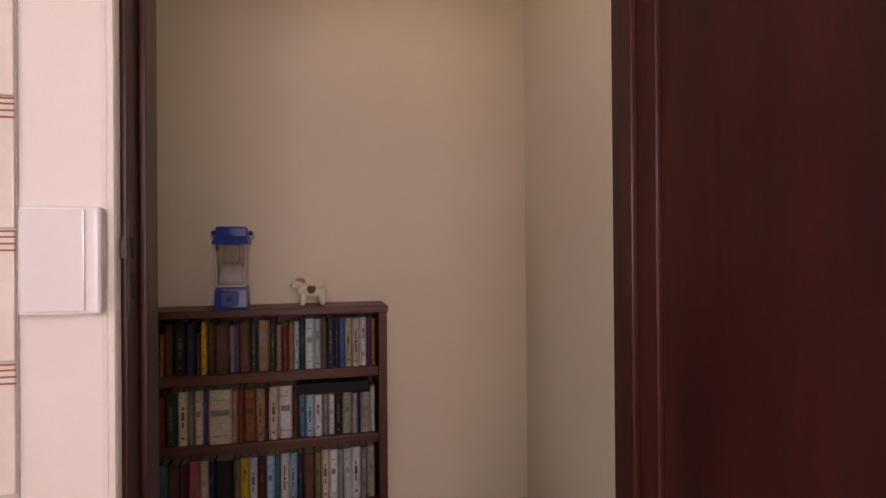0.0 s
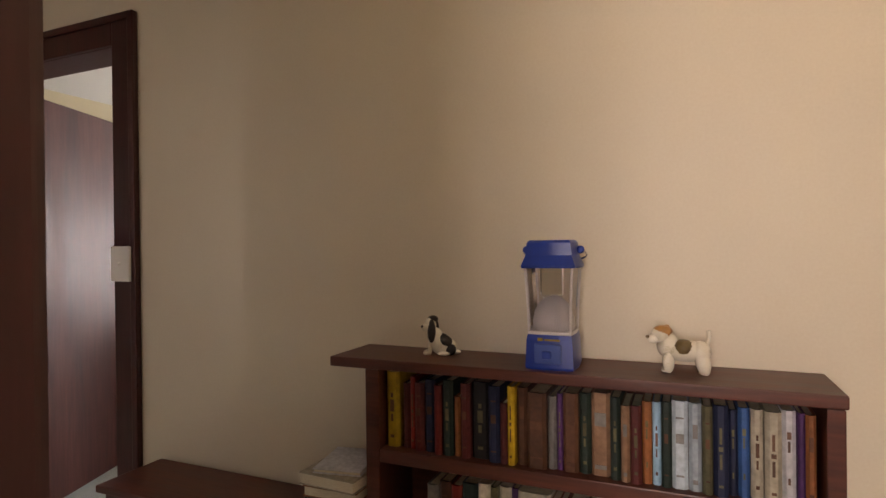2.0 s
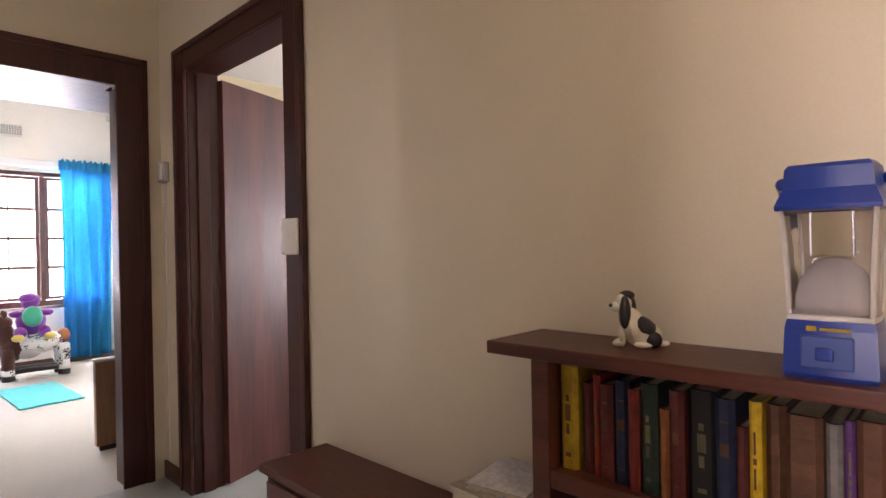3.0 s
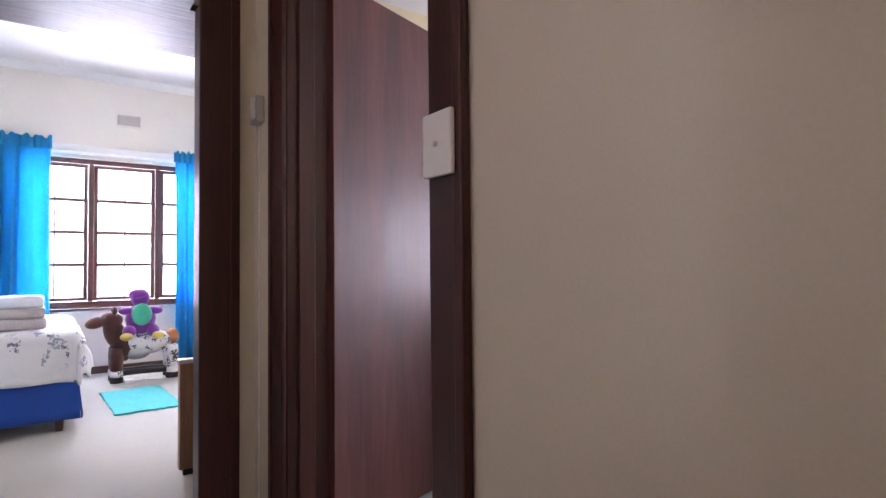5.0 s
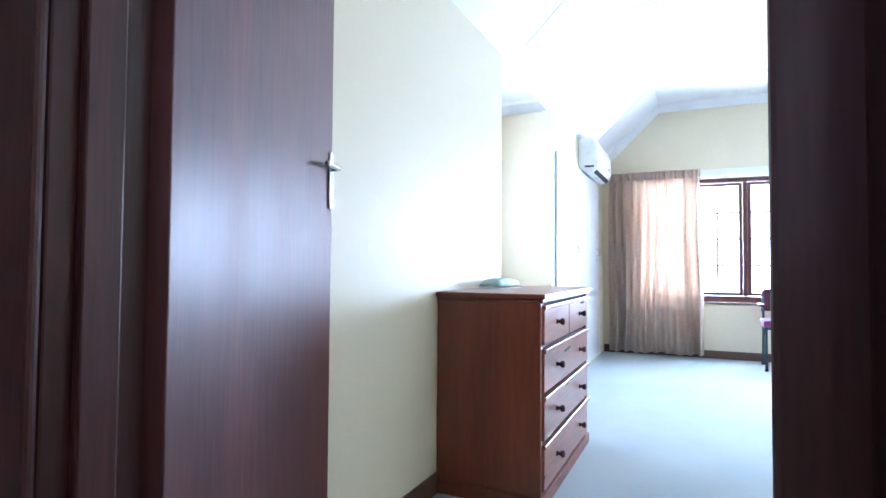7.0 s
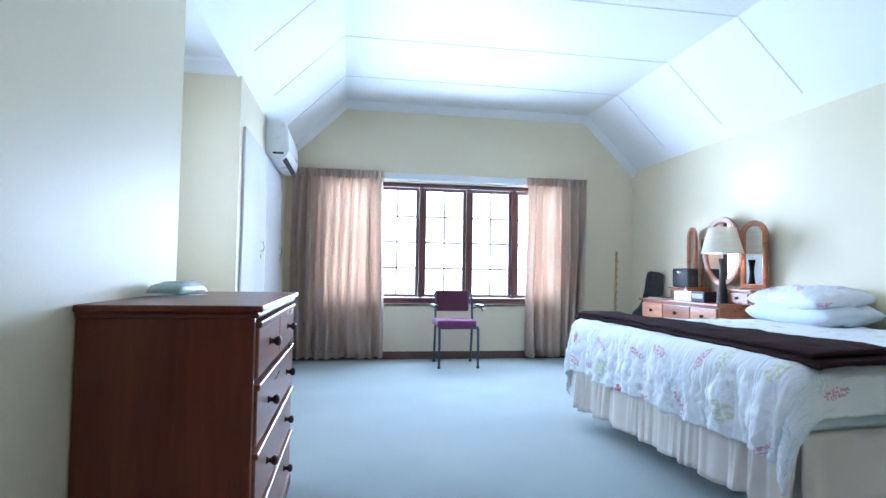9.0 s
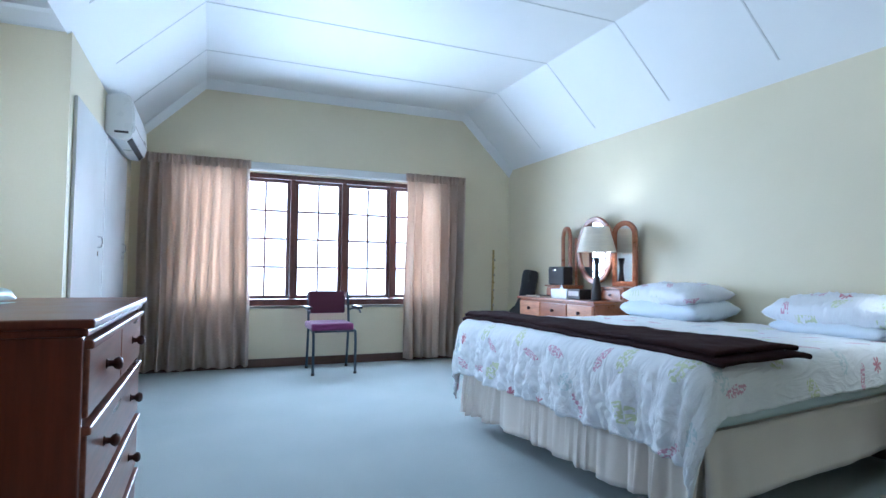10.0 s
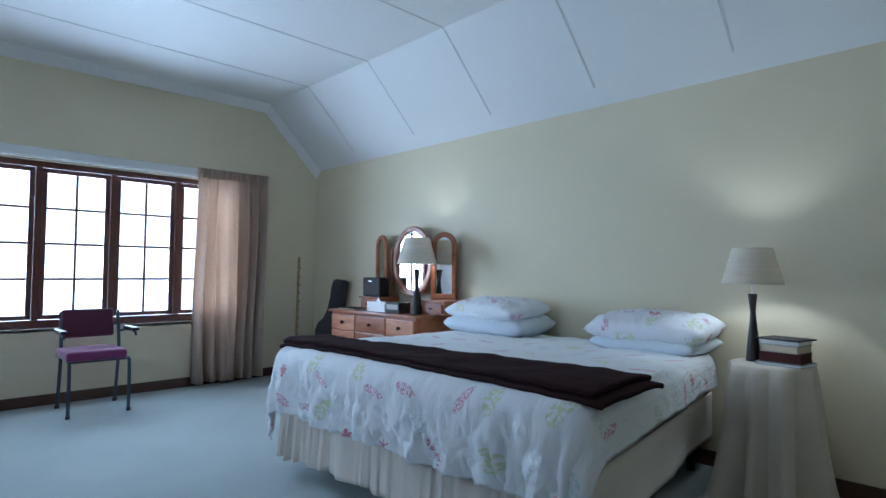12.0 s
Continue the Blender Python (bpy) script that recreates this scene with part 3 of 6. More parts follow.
wall("wall_west", [(WX - 0.15, WX, 2.45, 4.72, 0, 2.234), (-3.30, WX, 4.72, 4.87, 0, 2.234), (-3.30, WX, 6.063, 6.213, 0, 2.234), (WX - 0.15, WX, 6.213, WY, 0, 2.234), (-3.45, -3.30, 4.72, 4.98, 0, 2.234), (-3.45, -3.30, 5.88, 6.213, 0, 2.234), (-3.45, -3.30, 4.98, 5.88, 0, 0.85), (-3.45, -3.30, 4.98, 5.88, 2.0, 2.234)])
solid("ceiling_recess", box(-3.45, WX - 0.002, 4.72, 6.213, 2.235, 2.34), WHITE, kind="structure")
wall("wall_west_upper", [(-2.86, WX - 0.001, 2.45, 4.72, 2.236, 2.9), (-2.86, WX - 0.001, 4.72, 6.213, 2.342, 2.9), (-2.86, WX - 0.001, 6.213, WY, 2.236, 2.9)])

FOLD_L, FOLD_R, TOP, FOOT = -2.037, 0.690, 2.775, 2.165   # ceiling folds, flat height, height at the walls


def ceiling_section(thick):
    return [(WX - 0.02, FOOT - 0.018), (FOLD_L, TOP), (FOLD_R, TOP), (EX + 0.02, FOOT - 0.018), (EX + 0.02, FOOT + thick), (FOLD_R, TOP + thick), (FOLD_L, TOP + thick), (WX - 0.02, FOOT + thick)]


def bedroom_ceiling():
    b = prism(ceiling_section(0.06), "y", 2.45, WY)
    faces = list(b.faces)
    for f in faces:
        f.material_index = 0
    for y in (7.68, 6.78, 5.90, 5.02, 4.18, 3.30):
        w, d = 0.006, 0.003
        before = set(b.faces)
        prism([(FOLD_L, TOP - d), (FOLD_R, TOP - d), (FOLD_R, TOP + 0.01), (FOLD_L, TOP + 0.01)], "y", y - w, y + w, b)
        for (x0, z0), (x1, z1) in (((FOLD_R, TOP), (EX - 0.10, FOOT + 0.10)), ((FOLD_L, TOP), (WX + 0.10, FOOT + 0.0995))):
            prism([(x0, z0 - d), (x1, z1 - d), (x1, z1 + 0.01), (x0, z0 + 0.01)], "y", y - w, y + w, b)
        for f in set(b.faces) - before:
            f.material_index = 1
    box(0.49, 0.505, 7.69, 7.705, TOP - 0.006, TOP + 0.01, 0.002, b)
    return solid("ceiling_bedroom", b, [WHITE, STRIP], kind="structure")


bedroom_ceiling()
solid("cornice_recess", prism([(6.062, 2.158), (6.062, 2.234), (5.98, 2.234), (5.99, 2.215), (6.045, 2.168)], "x", -3.30, WX), WHITE, kind="structure")


def gable_cornice():
    """Coved band under the ceiling along the window wall, following the folds."""
    b = bmesh.new()
    path = [(WX, FOOT), (FOLD_L, TOP), (FOLD_R, TOP), (EX, FOOT)]
    drop = 0.075
    rings = []
    for i, (x, z) in enumerate(path):
        rings.append([b.verts.new(p) for p in ((x, WY, z + 0.01), (x, WY, z - drop), (x, WY - 0.012, z - drop), (x, WY - 0.04, z - 0.05), (x, WY - 0.085, z - 0.012), (x, WY - 0.095, z + 0.01))])
    for lo, hi in zip(rings, rings[1:]):
        for k in range(6):
            b.faces.new((lo[k], lo[(k + 1) % 6], hi[(k + 1) % 6], hi[k]))
    return solid("cornice_window_wall", b, WHITE, kind="structure")


gable_cornice()


def baseboard(name, x0, x1, y0, y1, h=0.085):
    return solid("baseboard_" + name, box(x0, x1, y0, y1, 0, h, 0.005), BASE_WOOD, kind="structure")


baseboard("window", -2.64, 1.285, WY - 0.016, WY - 0.001)
baseboard("east", EX - 0.016, EX - 0.001, 2.46, WY - 0.017)
baseboard("west", WX + 0.001, WX + 0.016, 2.46, 4.87)
baseboard("west_far", WX + 0.001, WX + 0.016, 6.07, 6.14)
baseboard("recess", -3.28, WX, 6.046, 6.062)
baseboard("south", -1.49, 1.28, 2.451, 2.466)
baseboard("hall_corner", KX + 0.001, -2.556, HY - 0.016, HY - 0.001, 0.09)
baseboard("hall_north", -1.378, 1.44, HY - 0.016, HY - 0.001, 0.09)
baseboard("kids", KW + 0.001, KW + 0.016, -0.74, 3.34, 0.07)


# ---- doors ----
def moulded_frame(parent, x0, x1, top, y_front, y_back, arch, face, mat):
    """Jambs, head and architrave round an opening from x0 to x1, architrave on the front."""
    for side, a, b_ in (("left", x0, x0 - arch), ("right", x1, x1 + arch)):
        lo, hi = min(a, b_), max(a, b_)
        part("architrave", box(lo, hi, y_front - face, y_front - 0.001, 0, top + arch * 0.9, 0.006), mat, parent)
        edge = (lo, lo + 0.03) if side == "left" else (hi - 0.03, hi)
        part("architrave_bead", box(*edge, y_front - face - 0.008, y_front - face + 0.002, 0, top + arch * 0.9, 0.005), mat, parent)
        inner = (a - 0.05, a) if side == "left" else (a, a + 0.05)
        part("jamb", box(*inner, y_front, y_back, 0, top + 0.04, 0.004), mat, parent)
    part("head", box(x0, x1, y_front, y_back, top, top + 0.045, 0.004), mat, parent)
    part("head_architrave", box(x0, x1, y_front - face + 0.001, y_front - 0.001, top, top + arch * 0.9, 0.006), mat, parent)
    part("head_bead", box(x0 - arch, x1 + arch, y_front - face - 0.008, y_front - face + 0.002, top + arch * 0.9 - 0.03, top + arch * 0.9, 0.005), mat, parent)


def lever_handle(parent, m, mat=STEEL, lean=1):
    """A lever on a tall plate; m puts its local frame: z up, -y out of the leaf, x along the lever."""
    plate = box(-0.017, 0.017, -0.009, 0.0, -0.085, 0.085, 0.004)
    bmesh.ops.transform(plate, matrix=m, verts=plate.verts)
    p = part("door_handle", plate, mat, parent, "chrome lever handle")
    lever = tube([(0, 0, 0.035), (0, -0.028, 0.035), (0.02 * lean, -0.034, 0.035), (0.125 * lean, -0.032, 0.03)], 0.008, 10)
    bmesh.ops.transform(lever, matrix=m, verts=lever.verts)
    part("lever", lever, mat, p, smooth=True)
    return p


door1 = thing("door_1", (-1.96, 2.4, 0), "dark mahogany bedroom door standing open against the wall", "door", kind="structure")
moulded_frame(door1, -2.405, -1.495, 2.075, HY, 2.455, 0.125, 0.018, MAHOGANY)
part("door_stop", box(-2.405, -2.39, 2.34, 2.40, 0, 2.06, 0.004), MAHOGANY, door1)
part("inner_architrave", box(-1.570, -1.49, 2.457, 2.472, 0, 2.17, 0.006), MAHOGANY, door1)
hinge, tip = Vector((-2.372, 2.462, 0)), Vector((-2.668, 3.305, 0))
ang = math.atan2(tip.y - hinge.y, tip.x - hinge.x)
LEAF = Matrix.Translation(hinge) @ Matrix.Rotation(ang, 4, "Z")
leaf = box(0, (tip - hinge).length, 0.0, 0.04, 0.012, 2.05, 0.003)
bmesh.ops.transform(leaf, matrix=LEAF, verts=leaf.verts)
leaf1 = part("leaf", leaf, DOOR_WOOD, door1, "glossy mahogany veneer leaf")
lever_handle(leaf1, LEAF @ Matrix.Translation((0.825, 0.0, 1.205)), lean=-1)

door2 = thing("door_2", (KX, 1.7, 0), "dark mahogany doorway of the second bedroom", "doorway", kind="structure")
for lo, hi in ((KY0 - 0.16, KY0), (KY1, KY1 + 0.147)):
    part("architrave", box(KX + 0.001, KX + 0.02, lo, hi, 0, 2.182, 0.006), MAHOGANY, door2)
    part("architrave_bead", box(KX + 0.018, KX + 0.03, lo if hi == KY0 else hi - 0.035, lo + 0.035 if hi == KY0 else hi, 0, 2.182, 0.005), MAHOGANY, door2)
part("head_architrave", box(KX + 0.002, KX + 0.019, KY0, KY1, 2.03, 2.182, 0.006), MAHOGANY, door2)
part("head_bead", box(KX + 0.018, KX + 0.03, KY0 - 0.16, KY1 + 0.147, 2.147, 2.181, 0.005), MAHOGANY, door2)
part("jamb", box(-2.90, KX, KY0 - 0.028, KY0 + 0.004, 0, 2.03, 0.004), MAHOGANY, door2)
part("jamb", box(-2.90, KX, KY1 + 0.014, KY1 + 0.029, 0, 2.03, 0.004), MAHOGANY, door2)
part("lining", box(-3.43, -2.904, KY0 - 0.149, KY0 - 0.12, 0, 2.03, 0.003), BROWN_BOARD, door2)
part("lining", box(-3.43, -2.904, 2.250, 2.281, 0, 2.03, 0.003), BROWN_BOARD, door2)
part("soffit", boxes((-3.43, -2.902, KY0 - 0.148, 2.280, 2.032, 2.058), (-2.902, KX - 0.001, KY0 + 0.005, KY1 - 0.005, 2.032, 2.058)), LINING, door2, "varnished wooden soffit with a streaky grain")
part("door_knob", ball((-3.425, 2.236, 2.0), (0.014, 0.014, 0.014)), WHITE_PLASTIC, door2, smooth=True)

door3 = thing("door_3", (0.72, 0.9, 0), "red-brown mahogany door standing wide open to the kitchen", "door", kind="structure")
for x0, x1 in ((0.205, 0.236), (1.125, 1.156)):
    part("jamb", box(x0, x1, 0.842, 0.972, 0, 2.09, 0.004), MAHOGANY, door3)
part("head", box(0.236, 1.125, 0.842, 0.972, 2.06, 2.09, 0.004), MAHOGANY, door3)
part("door_stop", box(0.236, 0.2475, 0.90, 0.971, 0, 2.06, 0.004), MAHOGANY, door3)
part("door_stop", box(1.110, 1.125, 0.90, 0.971, 0, 2.06, 0.004), MAHOGANY, door3)
part("plaster_edge", box(0.205, 0.230, 0.808, 0.841, 0, 2.09, 0.008), KITCHEN_PAINT, door3)
part("hall_architrave", box(1.125, 1.24, 0.966, 0.99, 0, 2.17, 0.006), MAHOGANY, door3)
part("hall_architrave", box(0.13, 0.236, 0.966, 0.982, 0, 2.17, 0.006), MAHOGANY, door3)
leaf3 = part("leaf", box(1.135, 1.175, -0.02, 0.838, 0.012, 2.05, 0.003), RED_DOOR, door3, "reddish mahogany leaf")
lever_handle(leaf3, pose(1.135, 0.06, 1.19, 0, 0, -90), lean=-1)
strike = part("strike_plate", box(0.2362, 0.2385, 0.842, 0.868, 1.11, 1.262, 0.001), OLD_STEEL, door3, "worn steel strike plate")
# flat dark patches on the plate paint the shade of its two holes
part("latch_hole", box(0.2386, 0.2392, 0.850, 0.863, 1.195, 1.228), GAP_SHADOW, strike)
part("bolt_hole", box(0.2386, 0.2392, 0.850, 0.863, 1.135, 1.175), GAP_SHADOW, strike)
part("strike_lip", box(0.232, 0.2405, 0.822, 0.845, 1.196, 1.228, 0.002), OLD_STEEL, strike)


# ---- windows ----
def window(name, origin, width, height, sashes, rows, m, label):
    """A wooden window of side-by-side sashes, two panes wide each; local x along the wall, z up, y outwards. The origin is its lower left corner."""
    win = thing(name, m @ Vector(origin), label, "window", kind="structure")

    def put(nm, bm, mat, parent, lab=""):
        bmesh.ops.transform(bm, matrix=m @ Matrix.Translation(origin), verts=bm.verts)
        return part(nm, bm, mat, parent, lab)
    f, d = 0.046, 0.09
    put("window_frame", boxes((0, width, 0.02, 0.02 + d, 0, f + 0.02), (0, width, 0.02, 0.02 + d, height - f, height), (0, f, 0.02, 0.02 + d, f + 0.02, height - f), (width - f, width, 0.02, 0.02 + d, f + 0.02, height - f), bevel=0.004), WINDOW_WOOD, win)
    pitch = (width - f) / sashes
    for k in range(1, sashes):
        x = f / 2 + k * pitch
        put("mullion", box(x - 0.022, x + 0.022, 0.012, 0.11, f + 0.02, height - f, 0.005), WINDOW_WOOD, win)
    sh, g = 0.036, 0.010 if sashes > 3 else 0.0075
    gz = g if sashes > 3 else 0.017
    for k in range(sashes):
        x0, x1 = f / 2 + k * pitch + 0.024, f / 2 + (k + 1) * pitch - 0.024
        z0, z1 = f + 0.023, height - f - 0.003
        s = put("sash", boxes((x0, x1, 0.035, 0.08, z0, z0 + sh), (x0, x1, 0.035, 0.08, z1 - sh, z1), (x0, x0 + sh, 0.035, 0.08, z0 + sh, z1 - sh), (x1 - sh, x1, 0.035, 0.08, z0 + sh, z1 - sh), bevel=0.004), WINDOW_WOOD, win)
        xm = (x0 + x1) / 2
        put("glazing_bar", box(xm - g, xm + g, 0.043, 0.073, z0 + sh, z1 - sh, 0.003), WINDOW_WOOD, s)
        pane_h = (z1 - z0 - 2 * sh) / rows
        for r in range(1, rows):
            z = z0 + sh + r * pane_h
            for a, b_ in ((x0 + sh, xm - g), (xm + g, x1 - sh)):
                put("glazing_bar", box(a, b_, 0.043, 0.073, z - gz, z + gz, 0.003), WINDOW_WOOD, s)
        for r in range(rows):
            for a, b_ in ((x0 + sh, xm - g), (xm + g, x1 - sh)):
                p = put("pane", box(a, b_, 0.057, 0.060, z0 + sh + r * pane_h + gz, z0 + sh + (r + 1) * pane_h - gz), GLASS, s)
                p.visible_shadow = False
    put("window_sill", box(-0.02, width + 0.02, -0.02, 0.03, -0.03, 0.002, 0.006), GLOSS_WHITE if name in ("window_1", "window_2") else WINDOW_WOOD, win)
    return win


window("window_1", (BWX0, WY + 0.02, BWZ0), BWX1 - BWX0, BWZ1 - BWZ0, 5, 4, Matrix(), "wide brown wooden window with small panes")
window("window_2", (KWY0, -KW + 0.02, KWZ0), KWY1 - KWY0, KWZ1 - KWZ0, 3, 4, Matrix.Rotation(radians(90), 4, "Z"), "brown wooden window with small panes, white sill")
# recess window is unseen, added to light the bed and the recess
window("window_6", (4.98, 3.30 + 0.02, 0.85), 0.90, 1.15, 2, 3, Matrix.Rotation(radians(90), 4, "Z"), "unseen brown recess window with small panes, added for light")
# unseen hall window, added so that light can enter the hall
window("window_4", (0.85, -0.97 + 0.08, 0.9), 1.6, 1.22, 3, 3, Matrix.Rotation(radians(180), 4, "Z"), "unseen brown wooden hall window with small panes, added for light")
# unseen kitchen side window, added to light the hall's right wall
window("window_5", (-1.7, 0.77, 0.95), 1.2, 1.2, 2, 3, Matrix.Rotation(radians(90), 4, "Z"), "unseen brown kitchen side window with small panes, added for light")
window("window_3", (-1.35, 2.37, 0.95), 1.7, 1.2, 3, 3, Matrix.Rotation(radians(180), 4, "Z"), "brown wooden kitchen window with small panes")


# ---- curtains and rails ----
def curtain(name, m, width_top, width_bottom, height, folds, mat, label, seed, ruffle=0.03, depth=0.035):
    """A hanging pleated curtain; local x across, z up from the hem, y towards the room."""
    rnd = random.Random(seed)
    ph = [rnd.uniform(0, 6.28) for _ in range(6)]
    th = thing(name, m.translation, label, "curtain", "curtains of one room")

    def place(u, v):
        w = width_bottom + (width_top - width_bottom) * v ** 0.6
        s = u + 0.028 * math.sin(9 * u + ph[0]) * u * (1 - u) * 4 + 0.012 * math.sin(23 * u + ph[1])
        amp = depth * (0.50 + 0.50 * min(1.0, (1 - v) * 2.2)) * (0.70 + 0.30 * math.sin(7 * u + ph[2]) + 0.25 * math.sin(17 * u + ph[5]))
        y = amp * math.sin(2 * math.pi * folds * s + 0.5 * math.sin(3 * v + ph[3])) + 0.25 * amp * math.sin(4 * math.pi * folds * s + ph[4])
        z = v * height + (0.008 * math.sin(17 * u + ph[5]) if v < 0.01 else 0)
        return m @ Vector(((s - 0.5) * w + 0.012 * math.sin(4 * v + ph[1] + 8 * u), y, z))
    thicken(part("drape", sheet(folds * 14, 26, place), mat, th, smooth=True), 0.004)

    def heading(u, v):
        y = 0.022 + 0.012 * math.sin(2 * math.pi * folds * 2.5 * u) + 0.006 * math.sin(40 * u + ph[2])
        z = height - 0.075 + v * (0.075 + ruffle) + (0.012 * math.sin(61 * u + ph[3]) + 0.009 * math.sin(97 * u)) * v * (ruffle > 0.02)
        return m @ Vector(((u - 0.5) * (width_top + 0.01), y, z))
    thicken(part("heading", sheet(folds * 16, 4, heading), mat, th, "gathered heading"), 0.004)
    return th


curtain("curtain", pose(-2.085, WY - 0.12, 0.035, 0, 0, 180), 0.92, 0.96, 1.97, 9, CURTAIN, "dusty pink pleated curtain hanging to the carpet", 3, 0.012, 0.075)
curtain("curtain", pose(0.315, WY - 0.12, 0.035, 0, 0, 180), 0.69, 0.66, 1.97, 7, CURTAIN, "dusty pink pleated curtain beside the window", 8, 0.012, 0.070)
curtain("curtain", pose(KW + 0.13, 1.22, 0.06, 0, 0, 90) @ pose(0, 0, 0, 0, 0, 180), 0.86, 0.80, 2.12, 7, BLUE_CURTAIN, "turquoise ruffled curtain lit by the window", 12, 0.035, 0.055)
curtain("curtain", pose(KW + 0.13, 2.93, 0.06, 0, 0, 90) @ pose(0, 0, 0, 0, 0, 180), 0.50, 0.42, 2.10, 4, BLUE_CURTAIN, "turquoise ruffled curtain beside the toy horse", 15, 0.035, 0.06)


def curtain_rail(m, length, z, label):
    rail = thing("curtain_rail", m @ Vector((0, 0, z)), label, "curtain rail")
    b = box(-length / 2, length / 2, -0.045, -0.002, z - 0.045, z + 0.04, 0.005)
    bmesh.ops.transform(b, matrix=m, verts=b.verts)
    part("rail_board", b, GLOSS_WHITE, rail)
    b = box(-length / 2 + 0.02, length / 2 - 0.02, -0.062, -0.046, z - 0.035, z - 0.015, 0.003)
    bmesh.ops.transform(b, matrix=m, verts=b.verts)
    part("track", b, WHITE_PLASTIC, rail)


curtain_rail(pose(-0.93, WY, 0), 3.1, 1.985, "white curtain rail above the bedroom window")
curtain_rail(pose(KW, 2.2, 0, 0, 0, 90), 2.3, 2.15, "white curtain rail above the second bedroom's window")


# ---- hall: bookcase, books, ornaments, bench ----
case = thing("bookcase", (0.26, 2.19, 0), "dark wooden bookcase packed with books against the hall wall", "bookcase")
part("top_board", box(-0.379, 0.795, 2.088, 2.296, 0.967, 0.994, 0.004), SHELF_WOOD, case)
part("side_panel", box(-0.272, -0.232, 2.094, 2.296, 0, 0.966, 0.003), SHELF_WOOD, case)
part("side_panel", box(0.758, 0.790, 2.090, 2.296, 0, 0.966, 0.003), SHELF_WOOD, case)
for z0, z1 in ((0.722, 0.758), (0.466, 0.500), (0.215, 0.245), (0.03, 0.06)):
    part("shelf", box(-0.231, 0.757, 2.096, 2.283, z0, z1, 0.003), SHELF_WOOD, case)
part("back_panel", box(-0.231, 0.757, 2.285, 2.295, 0.0, 0.965), SHELF_WOOD, case)
part("plinth", box(-0.231, 0.757, 2.11, 2.125, 0, 0.029), SHELF_WOOD, case)


def book(x0, w, z0, h, d, mat, lean=0.0, bands=0, y_front=2.115, label=None):
    """An upright book: rounded spine and boards, a block of pages, and bars for its title."""
    b = thing("book", (x0 + w / 2, y_front + d / 2, z0), label or "old %s book standing upright on the bookcase shelf" % mat.name.replace("book_cloth_", ""), "book", "books in the bookcase")
    r = min(w * 0.3, 0.008)
    cover = prism([(x0, y_front + d), (x0, y_front + r), (x0 + r, y_front), (x0 + w - r, y_front), (x0 + w, y_front + r), (x0 + w, y_front + d), (x0 + w - 0.002, y_front + d), (x0 + w - 0.002, y_front + r + 0.002), (x0 + 0.002, y_front + r + 0.002), (x0 + 0.002, y_front + d)], "z", z0, z0 + h)
    pages = box(x0 + 0.0021, x0 + w - 0.0021, y_front + r + 0.003, y_front + d - 0.003, z0 + 0.003, z0 + h - 0.004)
    spin = Matrix.Translation((x0 + w / 2, 0, z0)) @ Matrix.Rotation(lean, 4, "Y") @ Matrix.Translation((-x0 - w / 2, 0, -z0))
    made = [("cover", cover, mat), ("page_block", pages, PAPER)]
    if bands > 2:
        ink = BOOK["brown"] if mat.name.split("_")[-1] in ("cream", "white", "yellow", "pale", "sky", "grey", "tan") else BOOK["olive"]
        words = (((0.34, 0.10), (0.47, 0.16), (0.66, 0.06), (0.12, 0.04)), ((0.55, 0.12), (0.69, 0.08), (0.20, 0.07)), ((0.30, 0.17), (0.50, 0.05), (0.58, 0.18), (0.10, 0.03)))[bands % 3]
        for i, (k, ln) in enumerate(words):
            made.append(("title", box(x0 + w * (0.40 - 0.05 * (i % 2)), x0 + w * (0.58 + 0.07 * (i % 2)), y_front - 0.0006, y_front + 0.001, z0 + h * k, z0 + h * (k + ln)), ink))
    if bands in (1, 2) and w > 0.018:
        dark = mat.name.split("_")[-1] in ("cream", "white", "pale", "sky", "tan", "grey")
        for k, ln in (((0.60, 0.16), (0.08, 0.05)), ((0.80, 0.02), (0.52, 0.11), (0.14, 0.02)))[bands - 1]:
            made.append(("spine_label", box(x0 + r, x0 + w - r, y_front - 0.0005, y_front + 0.001, z0 + h * k, z0 + h * (k + ln)), BOOK["grey"] if dark else BOOK["brown"]))
    for nm, bm, mt in made:
        if lean:
            bmesh.ops.transform(bm, matrix=spin, verts=bm.verts)
        part(nm, bm, mt, b)
    return b


